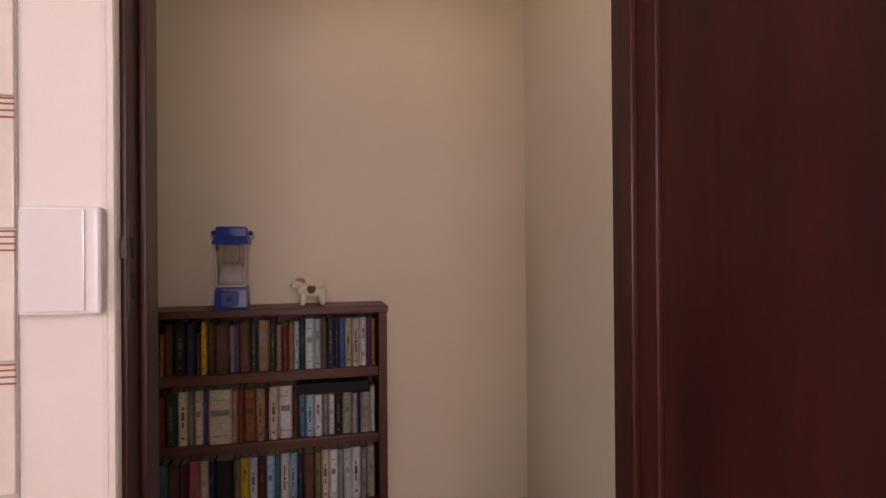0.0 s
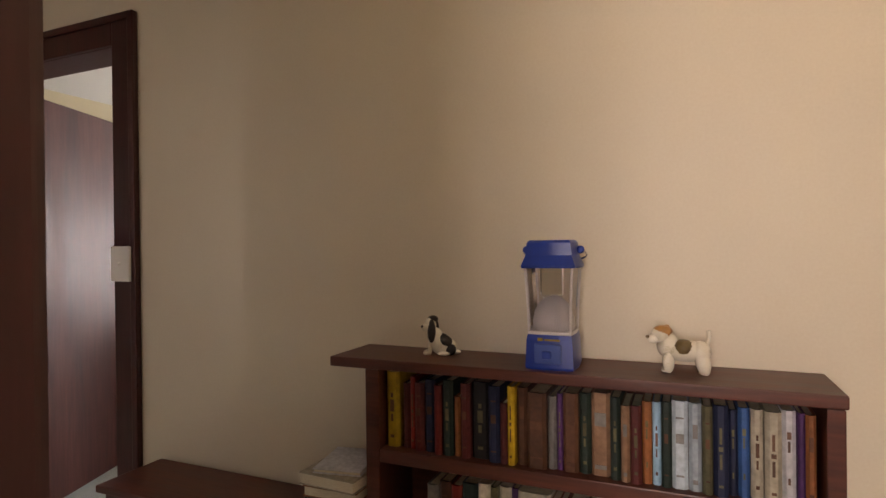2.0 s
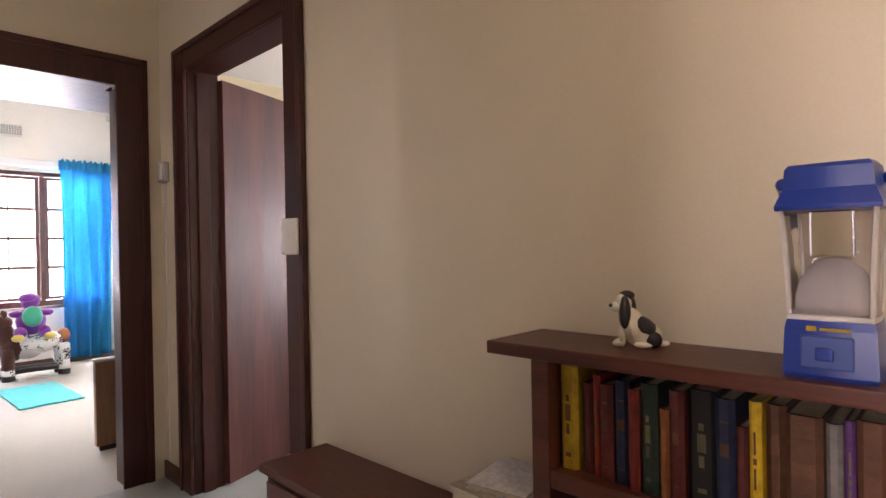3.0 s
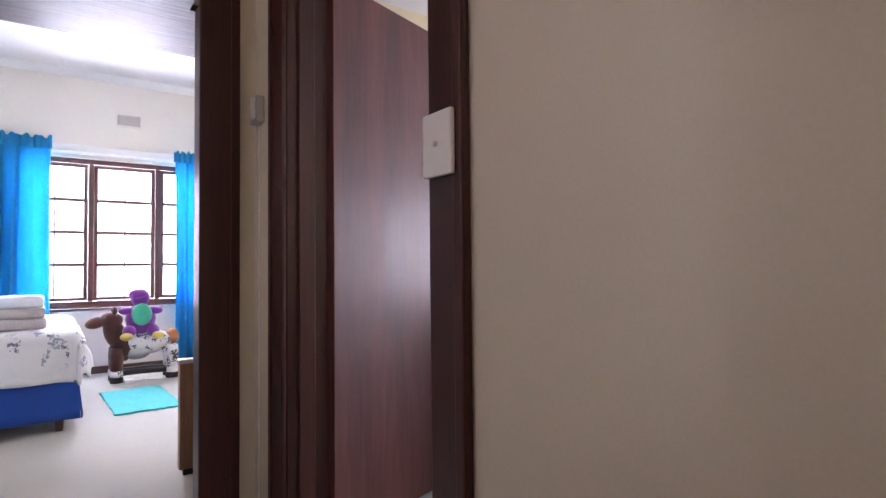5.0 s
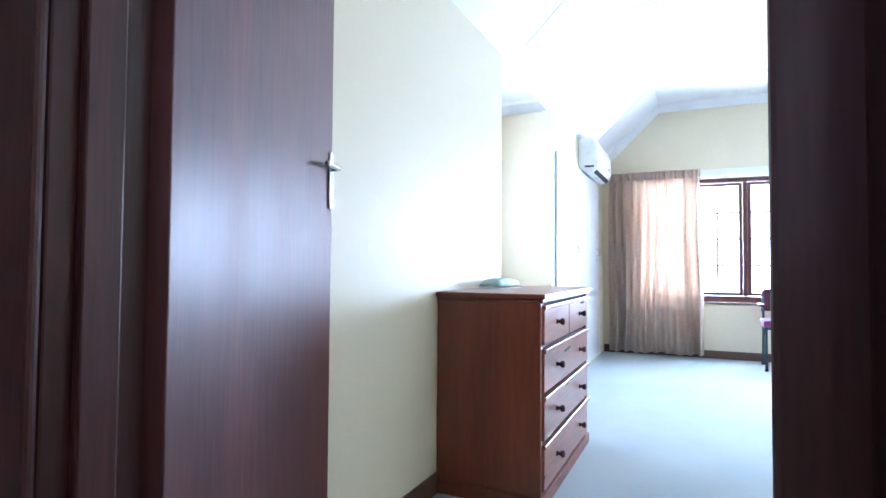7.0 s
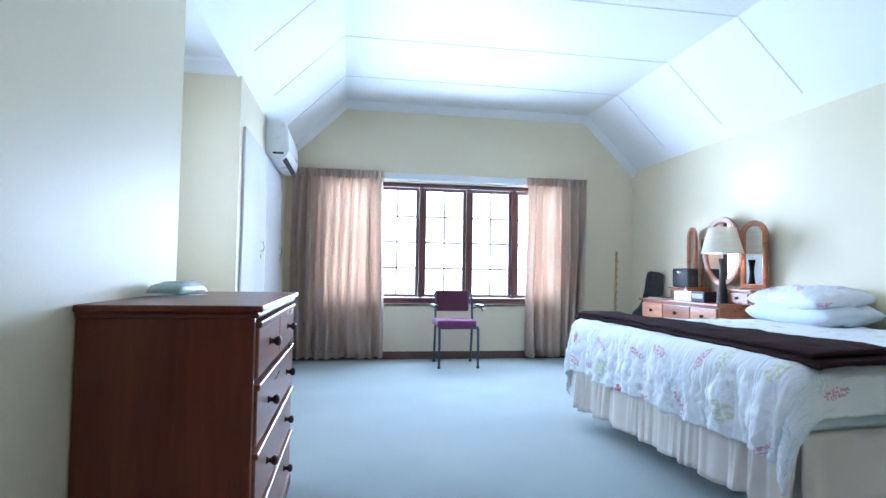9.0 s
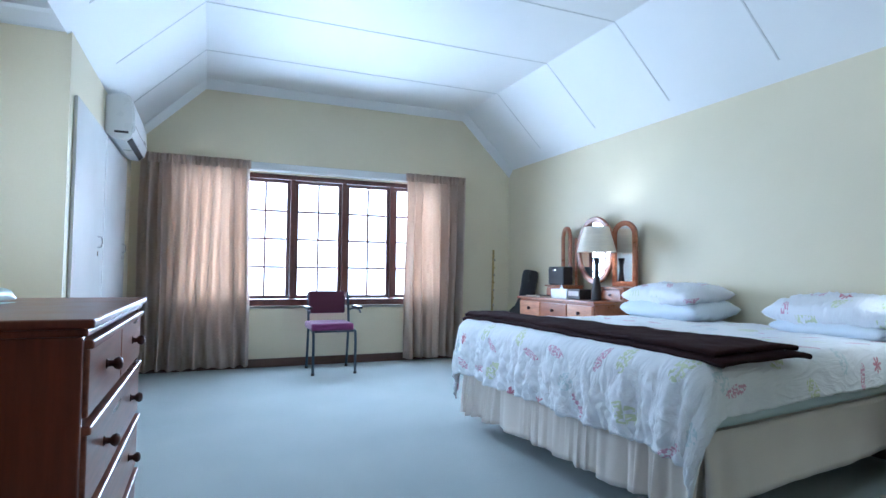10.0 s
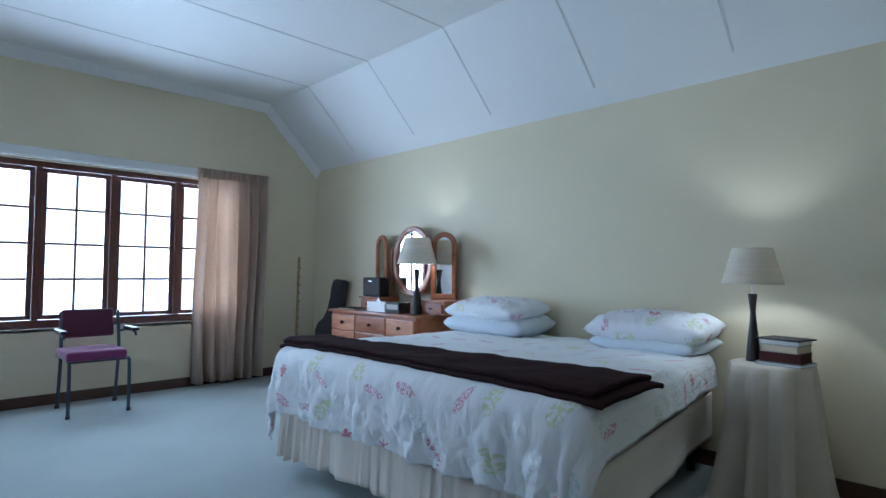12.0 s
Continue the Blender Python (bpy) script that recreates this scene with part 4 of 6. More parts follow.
ROWS = [
    (0.7585, 0.199, "yellow:36:198:3 -:8 maroon:20:170:0 red:14:188:5 maroon:26:176:2 navy:28:186:2 red:20:176:0 green:28:190:3 orange:17:150:1 maroon:24:186:2 black:44:190:3 navy:28:186:2 maroon:17:148:0 yellow:17:190:5 brown:26:186:1 brown:44:180:2 grey:20:172:0 purple:13:180:5 brown:34:184:1 green:25:186:3 tan:40:190:1 green:21:186:3 tan:19:170:1 maroon:22:172:3 orange:19:182:4 sky:17:182:3 green:19:186:2 pale:31:190:2 pale:24:188:1 olive:19:186:2 navy:27:190:5 navy:16:180:4 blue:21:186:4 cream:22:186:3 cream:29:186:5 white:25:188:4 purple:13:186:2 orange:18:182:1"),
    (0.5005, 0.199, "-:92 grey:24:176:1 brown:24:186:2 red:22:180:2 green:32:190:5 cream:28:196:3 olive:14:196:1 cream:24:196:2 purple:14:196:4 cream:62:198:2 tan:16:190:1 red:14:196:5 orange:34:190:2 tan:24:196:3 maroon:10:180:0 cream:26:198:3 white:38:196:2 maroon:18:186:1 teal:20:176:2 sky:22:158:3 white:24:156:4 grey:18:154:1 white:16:152:2 black:22:156:5 grey:28:158:2 grey:16:154:1 navy:9:156:0 grey:28:156:2 white:14:176:1"),
    (0.2455, 0.205, "-:60 white:34:192:2 black:24:188:1 cream:16:180:2 teal:20:192:3 brown:26:186:1 maroon:20:190:2 pink:28:196:3 cream:20:196:2 navy:14:188:1 black:46:186:0 olive:16:190:1 yellow:22:196:4 white:20:192:3 maroon:22:190:2 sky:20:194:2 teal:14:196:3 white:22:198:5 sky:20:196:3 navy:16:188:2 brown:28:186:1 olive:18:190:2 cream:20:198:3 white:22:196:2 grey:16:192:1 pale:20:196:2 white:24:198:3 grey:18:196:1 cream:20:196:2"),
    (0.0605, 0.145, "-:30 brown:40:140:1 maroon:36:138:1 navy:30:142:2 cream:26:140:2 tan:40:138:1 green:34:142:2 grey:30:140:1 red:26:138:2 black:44:142:1 white:30:140:2 pale:26:142:2 brown:40:140:1 tan:36:138:1 navy:30:142:2 cream:26:140:2 maroon:40:138:1 white:34:140:2 grey:30:142:1 olive:36:140:1 brown:44:138:1"),
]
rnd = random.Random(5)
for z0, tall, row in ROWS:
    x = -0.226
    fill = 0.978 / sum(int(i.split(":")[1]) / 1000 + 0.0006 for i in row.split())
    for item in row.split():
        bits = item.split(":")
        w = int(bits[1]) / 1000 * fill
        if bits[0] == "-":
            x += w
            continue
        if x + w > 0.7565:
            break
        h = min(int(bits[2]) / 1000, tall)
        book(x, w - 0.001, z0, h, rnd.uniform(0.125, 0.15), BOOK[bits[0]], 0.0, int(bits[3]), 2.108 + rnd.uniform(0, 0.020))
        x += w + 0.0006


def flat_book(cx, cy, z, w, d, h, turn, mat, label, group, pages=PAPER):
    b = thing("book", (cx, cy, z), label, "book", group)
    m = pose(cx, cy, z, 0, 0, turn)
    cover = boxes((-w / 2, w / 2, -d / 2, d / 2, 0, 0.003), (-w / 2, w / 2, -d / 2, d / 2, h - 0.003, h), (-w / 2, w / 2, d / 2 - 0.004, d / 2, 0.003, h - 0.003), bevel=0.0008)
    block = box(-w / 2 + 0.004, w / 2 - 0.004, -d / 2 + 0.003, d / 2 - 0.005, 0.0032, h - 0.0032)
    for nm, bm, mt in (("cover", cover, mat), ("page_block", block, pages)):
        bmesh.ops.transform(bm, matrix=m, verts=bm.verts)
        part(nm, bm, mt, b)
    return b


flat_book(0.585, 2.185, 0.6618, 0.275, 0.13, 0.038, 0, BOOK["black"], "thick black book lying flat on the upright books", "books in the bookcase", BOOK["black"])

bench = thing("low_cabinet", (-0.77, 2.16, 0), "low dark wooden cabinet beside the bookcase", "cabinet")
part("top", box(-1.255, -0.285, 2.03, 2.282, 0.503, 0.527, 0.005), SHELF_WOOD, bench)
part("body", box(-1.235, -0.285, 2.05, 2.28, 0.0, 0.502, 0.004), SHELF_WOOD, bench)
for x0, x1 in ((-1.215, -0.77), (-0.762, -0.30)):
    d = part("door", box(x0, x1, 2.034, 2.049, 0.05, 0.485, 0.004), SHELF_WOOD, bench)
    part("knob", ball(((x0 if x0 > -1 else x1) + (0.04 if x0 > -1 else -0.04), 2.022, 0.30), (0.012, 0.014, 0.012)), STEEL, d, smooth=True)
z = 0.5275
for w, d, h, turn, c, lab in ((0.17, 0.20, 0.030, 3, "grey", "grey"), (0.175, 0.21, 0.026, -2, "cream", "cream"), (0.165, 0.20, 0.024, 4, "black", "black"), (0.17, 0.20, 0.030, 1, "orange", "orange"), (0.18, 0.21, 0.034, -3, "cream", "cream"), (0.14, 0.17, 0.013, 10, "white", "thin white")):
    flat_book(-0.375, 2.168, z, w, d, h, turn, BOOK[c], "%s paperback lying in a stack on the low cabinet" % lab, "books on the low cabinet")
    z += h + 0.0004

# camping lantern
LX, LY, LZ = 0.215, 2.175, 0.994
lantern = thing("camping_lantern", (LX, LY, LZ), "blue plastic camping lantern with a clear chimney on the bookcase", "lantern")


def square_ring(profile, bm=None, round_=0.22):
    """A rounded-square body from (half width, height) pairs round the lantern's axis."""
    def wave(a, k):
        c, s = abs(math.cos(a)), abs(math.sin(a))
        return (1 - round_) / max(c, s) + round_
    return capped(profile, (LX, LY, LZ), 32, wave, bm)


part("base", square_ring([(0.059, 0.0), (0.061, 0.006), (0.058, 0.07), (0.055, 0.082)]), BLUE_PLASTIC, lantern)
part("base_panel", box(LX - 0.033, LX + 0.030, LY - 0.067, LY - 0.058, LZ + 0.016, LZ + 0.062, 0.003), PALE_BLUE, lantern, "pale blue switch panel")
part("switch_knob", box(LX - 0.014, LX + 0.008, LY - 0.076, LY - 0.066, LZ + 0.028, LZ + 0.047, 0.004), BLUE_PLASTIC, lantern, "dark blue switch")
part("badge", boxes((LX - 0.026, LX - 0.014, LY - 0.0605, LY - 0.054, LZ + 0.068, LZ + 0.075), (LX - 0.010, LX + 0.026, LY - 0.0605, LY - 0.054, LZ + 0.069, LZ + 0.073)), BOOK["yellow"], lantern, "small yellow badge")
part("collar", square_ring([(0.054, 0.081), (0.055, 0.084), (0.054, 0.089), (0.050, 0.090)]), MILKY, lantern, "white collar")
part("diffuser", capped([(0.050, 0.090), (0.050, 0.112), (0.045, 0.135), (0.034, 0.155), (0.020, 0.166), (0.005, 0.170)], (LX, LY, LZ), 24), MILKY, lantern, "milky dome", smooth=True)
ch = part("chimney", lathe([(0.053, 0.090), (0.0545, 0.12), (0.056, 0.17), (0.060, 0.215), (0.062, 0.242)], (LX, LY, LZ), 32, lambda a, k: 0.72 / max(abs(math.cos(a)), abs(math.sin(a))) + 0.28), LANTERN_GLASS, lantern, "clear plastic chimney", smooth=True)
for sx in (-1, 1):
    for sy in (-1, 1):
        part("rib", tube([(LX + sx * 0.049, LY + sy * 0.049, LZ + 0.090), (LX + sx * 0.051, LY + sy * 0.051, LZ + 0.16), (LX + sx * 0.056, LY + sy * 0.056, LZ + 0.242)], 0.0035, 6), MILKY, lantern)
part("reflector", box(LX - 0.030, LX + 0.026, LY - 0.010, LY + 0.02, LZ + 0.172, LZ + 0.241, 0.003), MIRROR, lantern, "shiny inner reflector")
part("cap", square_ring([(0.069, 0.240), (0.070, 0.246), (0.060, 0.270), (0.057, 0.300), (0.052, 0.306)], round_=0.3), BLUE_PLASTIC, lantern, "blue flared cap")
for sx in (-1, 1):
    part("bail_knob", ball((LX + sx * 0.066, LY, LZ + 0.283), (0.010, 0.008, 0.010), segments=10), BLUE_PLASTIC, lantern, smooth=True)
part("bail", tube([(LX - 0.074, LY, LZ + 0.283), (LX - 0.078, LY + 0.05, LZ + 0.262), (LX, LY + 0.078, LZ + 0.252), (LX + 0.078, LY + 0.05, LZ + 0.262), (LX + 0.074, LY, LZ + 0.283)], 0.0025, 6), STEEL, lantern, smooth=True)


def sitting_dog():
    x, y, z = -0.10, 2.20, 0.994
    b = bmesh.new()
    ball((x + 0.018, y, z + 0.022), (0.036, 0.022, 0.024), b)
    ball((x - 0.008, y, z + 0.038), (0.027, 0.022, 0.038), b, Matrix.Rotation(-0.35, 4, "Y"))
    ball((x - 0.022, y - 0.002, z + 0.052), (0.017, 0.017, 0.026), b)
    ball((x - 0.027, y - 0.006, z + 0.082), (0.018, 0.017, 0.020), b)
    ball((x - 0.042, y - 0.014, z + 0.076), (0.013, 0.011, 0.010), b)
    ball((x - 0.051, y - 0.020, z + 0.079), (0.005, 0.004, 0.004), b, slot=1, segments=8)
    ball((x - 0.020, y, z + 0.097), (0.017, 0.016, 0.010), b, slot=1)
    for s in (-1, 1):
        ball((x - 0.019 + s * 0.004, y + s * 0.018, z + 0.066), (0.013, 0.008, 0.032), b, slot=1)
        ball((x - 0.030, y + s * 0.010, z + 0.020), (0.007, 0.007, 0.022), b)
        ball((x - 0.038, y + s * 0.011, z + 0.006), (0.013, 0.008, 0.006), b)
        ball((x + 0.034, y + s * 0.014, z + 0.016), (0.018, 0.010, 0.016), b, slot=1 if s < 0 else 0)
        ball((x + 0.014, y + s * 0.019, z + 0.006), (0.020, 0.008, 0.006), b)
    ball((x + 0.018, y - 0.002, z + 0.036), (0.032, 0.021, 0.018), b, Matrix.Rotation(0.62, 4, "Y"), slot=1)
    ball((x + 0.002, y - 0.012, z + 0.030), (0.012, 0.010, 0.016), b)
    ball((x + 0.052, y, z + 0.008), (0.014, 0.006, 0.006), b)
    slim = Matrix.Translation((x - 0.03, y, 0)) @ Matrix.Rotation(0.35, 4, "Z") @ Matrix.Diagonal((0.88, 1, 1, 1)) @ Matrix.Translation((0.03 - x, -y, 0))
    bmesh.ops.transform(b, matrix=slim, verts=b.verts)
    return solid("dog_figurine", b, [CERAMIC, CERAMIC_BLACK], "black and white ceramic dog sitting on the bookcase", "ornament", smooth=True)


def standing_dog():
    x, y, z = 0.508, 2.20, 0.994
    b = bmesh.new()
    ball((x, y, z + 0.050), (0.048, 0.026, 0.025), b)
    ball((x + 0.034, y, z + 0.048), (0.022, 0.025, 0.026), b)
    ball((x - 0.036, y, z + 0.062), (0.023, 0.023, 0.028), b, Matrix.Rotation(0.4, 4, "Y"))
    ball((x - 0.050, y - 0.004, z + 0.086), (0.022, 0.020, 0.019), b)
    ball((x - 0.066, y - 0.010, z + 0.077), (0.015, 0.013, 0.012), b)
    ball((x - 0.078, y - 0.017, z + 0.081), (0.005, 0.004, 0.004), b, slot=1, segments=8)
    ball((x - 0.046, y - 0.003, z + 0.094), (0.022, 0.0195, 0.013), b, slot=2)
    for s in (-1, 1):
        ball((x - 0.038, y + s * 0.015, z + 0.094), (0.010, 0.004, 0.012), b, slot=2)
        ball((x - 0.034, y + s * 0.013, z + 0.024), (0.013, 0.011, 0.026), b)
        ball((x + 0.038, y + s * 0.013, z + 0.026), (0.016, 0.012, 0.029), b, Matrix.Rotation(-0.2, 4, "Y"))
        ball((x - 0.038, y + s * 0.012, z + 0.005), (0.012, 0.008, 0.005), b)
        ball((x + 0.040, y + s * 0.012, z + 0.005), (0.012, 0.008, 0.005), b)
    ball((x - 0.002, y - 0.004, z + 0.056), (0.026, 0.0245, 0.021), b, slot=1)
    tube([(x + 0.043, y, z + 0.062), (x + 0.052, y, z + 0.078), (x + 0.050, y, z + 0.098)], 0.0045, 8, b)
    return solid("dog_figurine", b, [CERAMIC, CERAMIC_BROWN, CERAMIC_TAN], "white and tan ceramic terrier standing on the bookcase", "ornament", smooth=True)


sitting_dog()
standing_dog()

# unseen warm fill lamp added to brighten the hall, shaped as a round ceiling light
hl = thing("ceiling_light", (0.85, 1.55, 2.65), "unseen warm fill light added for the hall, shaped as a ceiling dome", "light")
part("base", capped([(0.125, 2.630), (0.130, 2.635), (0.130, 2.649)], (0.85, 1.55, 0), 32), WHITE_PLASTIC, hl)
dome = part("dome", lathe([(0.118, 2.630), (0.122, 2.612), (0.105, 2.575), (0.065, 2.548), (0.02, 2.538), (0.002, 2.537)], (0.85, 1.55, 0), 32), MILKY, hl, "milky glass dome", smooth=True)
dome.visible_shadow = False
hall_fill_lamp = bpy.data.lights.new("bulb", "POINT")
hall_fill_lamp.energy, hall_fill_lamp.shadow_soft_size, hall_fill_lamp.color = 5.8, 0.10, (1.0, 0.87, 0.62)
new("bulb", hall_fill_lamp).location = (0.85, 1.55, 2.585)

# switches and boxes on the hall walls
sw = thing("light_switch", (-1.43, HY - 0.024, 1.238), "ivory light switch plate fixed over the door frame", "switch")
part("plate", box(-1.484, -1.386, HY - 0.040, HY - 0.0265, 1.172, 1.304, 0.005, segments=3), PLASTIC, sw)
part("button", ball((-1.435, HY - 0.042, 1.238), (0.006, 0.006, 0.006), segments=10), PLASTIC, sw, smooth=True)
bell = thing("wall_sensor", (-2.69, HY, 1.6), "small grey box on the wall in the hall corner", "sensor")
part("body", box(-2.722, -2.64, HY - 0.034, HY - 0.001, 1.551, 1.655, 0.008, segments=3), GREY_PLASTIC, bell)
part("front", box(-2.676, -2.644, HY - 0.046, HY - 0.0345, 1.562, 1.648, 0.006, segments=3), PLASTIC, bell, "pale raised front")
cable = tube([(-2.70, HY - 0.004, 1.551), (-2.70, HY - 0.004, 1.2), (-2.702, HY - 0.004, 0.09)], 0.003, 6)
part("cable", cable, PLASTIC, bell)

# kitchen side of the entry: switch box and tiles
kb = thing("switch_box", (0.172, 0.80, 1.19), "shiny white plastic switch box on the kitchen wall", "switch")
part("cover", box(0.122, 0.222, 0.776, 0.804, 1.120, 1.269, 0.008, segments=3), WHITE_PLASTIC, kb)
part("flap", box(0.128, 0.204, 0.771, 0.7755, 1.126, 1.263, 0.002), SHINY_WHITE, kb)
tiled = solid("wall_tiling", box(-0.70, 0.113, 0.800, 0.8045, 0.86, 2.12), GROUT, kind="structure")
tile_me, line_me = bpy.data.meshes.new("tile"), bpy.data.meshes.new("tile_line")
b = box(0.0015, 0.1985, 0.794, 0.7995, 0.001, 0.176, 0.0015)
b.to_mesh(tile_me)
b.free()
tile_me.materials.append(WALL_TILE)
b = boxes(*[(0.0, 0.2, 0.7925, 0.7939, k, k + 0.0025) for k in (0.149, 0.158, 0.167, 0.1745)])
b.to_mesh(line_me)
b.free()
line_me.materials.append(TILE_LINE)
for i in range(4):
    for j in range(7):
        for nm, me in (("tile", tile_me), ("tile_stripe", line_me)):
            t = new(nm, me)
            t.parent, t.location = tiled, (0.113 - 0.2 * (i + 1), 0, 0.8795 + 0.1795 * j)

# ---- main bedroom: chest of drawers ----
CX0, CX1, CY0, CY1, CZ = WX + 0.004, -2.20, 4.022, 5.0, 0.844
chest = thing("chest_of_drawers", ((CX0 + CX1) / 2, 4.51, 0), "cherry wood chest of drawers with turned knobs", "chest of drawers")
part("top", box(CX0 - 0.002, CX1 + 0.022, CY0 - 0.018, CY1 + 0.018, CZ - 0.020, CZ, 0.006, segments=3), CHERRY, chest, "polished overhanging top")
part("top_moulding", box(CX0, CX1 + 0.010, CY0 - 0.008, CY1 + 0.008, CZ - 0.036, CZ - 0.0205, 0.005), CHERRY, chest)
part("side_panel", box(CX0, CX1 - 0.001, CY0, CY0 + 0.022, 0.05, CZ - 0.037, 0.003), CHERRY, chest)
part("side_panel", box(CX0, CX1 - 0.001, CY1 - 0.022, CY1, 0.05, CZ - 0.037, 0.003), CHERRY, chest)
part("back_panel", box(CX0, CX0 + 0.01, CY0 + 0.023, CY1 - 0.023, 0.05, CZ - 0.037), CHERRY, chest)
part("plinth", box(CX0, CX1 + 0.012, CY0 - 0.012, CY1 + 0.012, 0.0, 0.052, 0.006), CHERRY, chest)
# dark block behind the drawers, its colour gives the shade in the gaps
part("divider", box(CX0 + 0.011, CX1 - 0.02, CY0 + 0.023, CY1 - 0.023, 0.053, CZ - 0.038), GAP_SHADOW, chest)


def chest_drawer(y0, y1, z0, z1, knobs):
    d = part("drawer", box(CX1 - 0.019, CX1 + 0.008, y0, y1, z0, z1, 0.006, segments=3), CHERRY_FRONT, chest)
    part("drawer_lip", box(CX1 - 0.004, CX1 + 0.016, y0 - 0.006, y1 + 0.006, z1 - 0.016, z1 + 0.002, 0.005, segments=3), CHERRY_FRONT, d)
    for y in knobs:
        k = capped([(0.013, 0), (0.008, 0.004), (0.007, 0.013), (0.013, 0.018), (0.016, 0.026), (0.012, 0.033), (0.004, 0.035)], (0, 0, 0), 16)
        bmesh.ops.transform(k, matrix=pose(CX1 + 0.008, y, (z0 + z1) / 2, 0, 90, 0), verts=k.verts)
        part("knob", k, MAHOGANY, d, "turned wooden knob", smooth=True)


chest_drawer(CY0 + 0.026, 4.506, 0.640, 0.796, (4.262,))
chest_drawer(4.514, CY1 - 0.026, 0.640, 0.796, (4.752,))
for z0, z1 in ((0.450, 0.622), (0.262, 0.434), (0.066, 0.246)):
    chest_drawer(CY0 + 0.026, CY1 - 0.026, z0, z1, (4.262, 4.752))


def wipes():
    th = thing("wet_wipes_pack", (-2.56, 4.60, CZ), "teal and white pack of wet wipes lying on the chest", "wipes")
    m = pose(-2.565, 4.60, CZ, 0, 0, -8)

    def place(u, v, low):
        a, c = u * 2 - 1, v * 2 - 1
        fall = max(0.0, 1 - abs(c) ** 5) * max(0.0, 1 - abs(a) ** 4)
        z = 0.0 if low else 0.010 + 0.036 * fall ** 0.25
        return m @ Vector((a * 0.062 * (1 - 0.03 * abs(c)), c * 0.115, z))
    b = sheet(12, 20, lambda u, v: place(u, v, False))
    sheet(12, 20, lambda u, v: place(1 - u, v, True), b)
    bmesh.ops.remove_doubles(b, verts=b.verts, dist=0.0001)
    body = part("pack", b, TEAL_PACK, th, smooth=True)
    thicken(body, 0.002)
    b = sheet(6, 8, lambda u, v: m @ Vector(((u - 0.5) * 0.075, 0.01 + (v - 0.5) * 0.11, 0.0472 + 0.003 * math.sin(3.14 * u))))
    thicken(part("lid_label", b, PACK_LABEL, th, "pale resealable label"), 0.003)


wipes()

# white built-in wardrobe doors in the left wall
for k, (y0, y1, hy) in enumerate(((6.16, 7.06, 6.86), (7.085, 8.10, 7.96))):
    w = thing("wardrobe_door", (WX, (y0 + y1) / 2, 0), "white glossy built-in wardrobe door, closed", "wardrobe", "wardrobe doors")
    part("leaf", box(WX + 0.002, WX + 0.020, y0, y1, 0.02, 1.865, 0.004), GLOSS_WHITE, w)
    part("handle", tube([(WX + 0.02, hy, 1.155), (WX + 0.045, hy, 1.15), (WX + 0.045, hy, 1.09), (WX + 0.02, hy, 1.085)], 0.005, 8), STEEL, w, smooth=True)
    part("escutcheon", box(WX + 0.0205, WX + 0.024, hy - 0.012, hy + 0.012, 1.03, 1.06, 0.001), STEEL, w)

# air conditioner
ac = thing("air_conditioner", (WX, 7.5, 1.75), "white wall-mounted split air conditioner near the corner", "air conditioner")
AC = [(WX + 0.002, 1.84), (WX + 0.06, 1.800), (WX + 0.12, 1.795), (WX + 0.165, 1.83), (WX + 0.182, 1.89), (WX + 0.176, 2.02), (WX + 0.15, 2.10), (WX + 0.10, 2.125), (WX + 0.002, 2.095)]
b = prism(AC, "y", 7.08, 7.92)
bmesh.ops.bevel(b, geom=[e for e in b.edges if abs(e.verts[0].co.y - e.verts[1].co.y) < 0.01], offset=0.012, segments=2, affect="EDGES")
part("casing", b, WHITE_PLASTIC, ac)
part("front_seam", box(WX + 0.18, WX + 0.1835, 7.095, 7.905, 1.898, 1.902), GREY_PLASTIC, ac)
flap = box(-0.02, 0.02, 7.14, 7.86, -0.003, 0.003, 0.002)
bmesh.ops.transform(flap, matrix=pose(WX + 0.147, 0, 1.808, 0, -42, 0), verts=flap.verts)
# outlet and end slot are solid strips, their shade put into the colour
part("air_flap", flap, GAP_SHADOW, ac, "flap coloured near-black as the shade in the air outlet")
part("end_slot", box(WX + 0.06, WX + 0.145, 7.076, 7.0805, 1.84, 1.855), GAP_SHADOW, ac, "near-black strip painted as a shaded slot in the end cap")
part("display", box(WX + 0.178, WX + 0.1835, 7.70, 7.80, 1.90, 1.925, 0.001), GREY_PLASTIC, ac)
ac.location.z += 0.045

# ---- armchair by the window ----
chair = thing("chair", (-0.88, 8.1, 0), "plum upholstered chair with steel tube legs by the window", "chair")
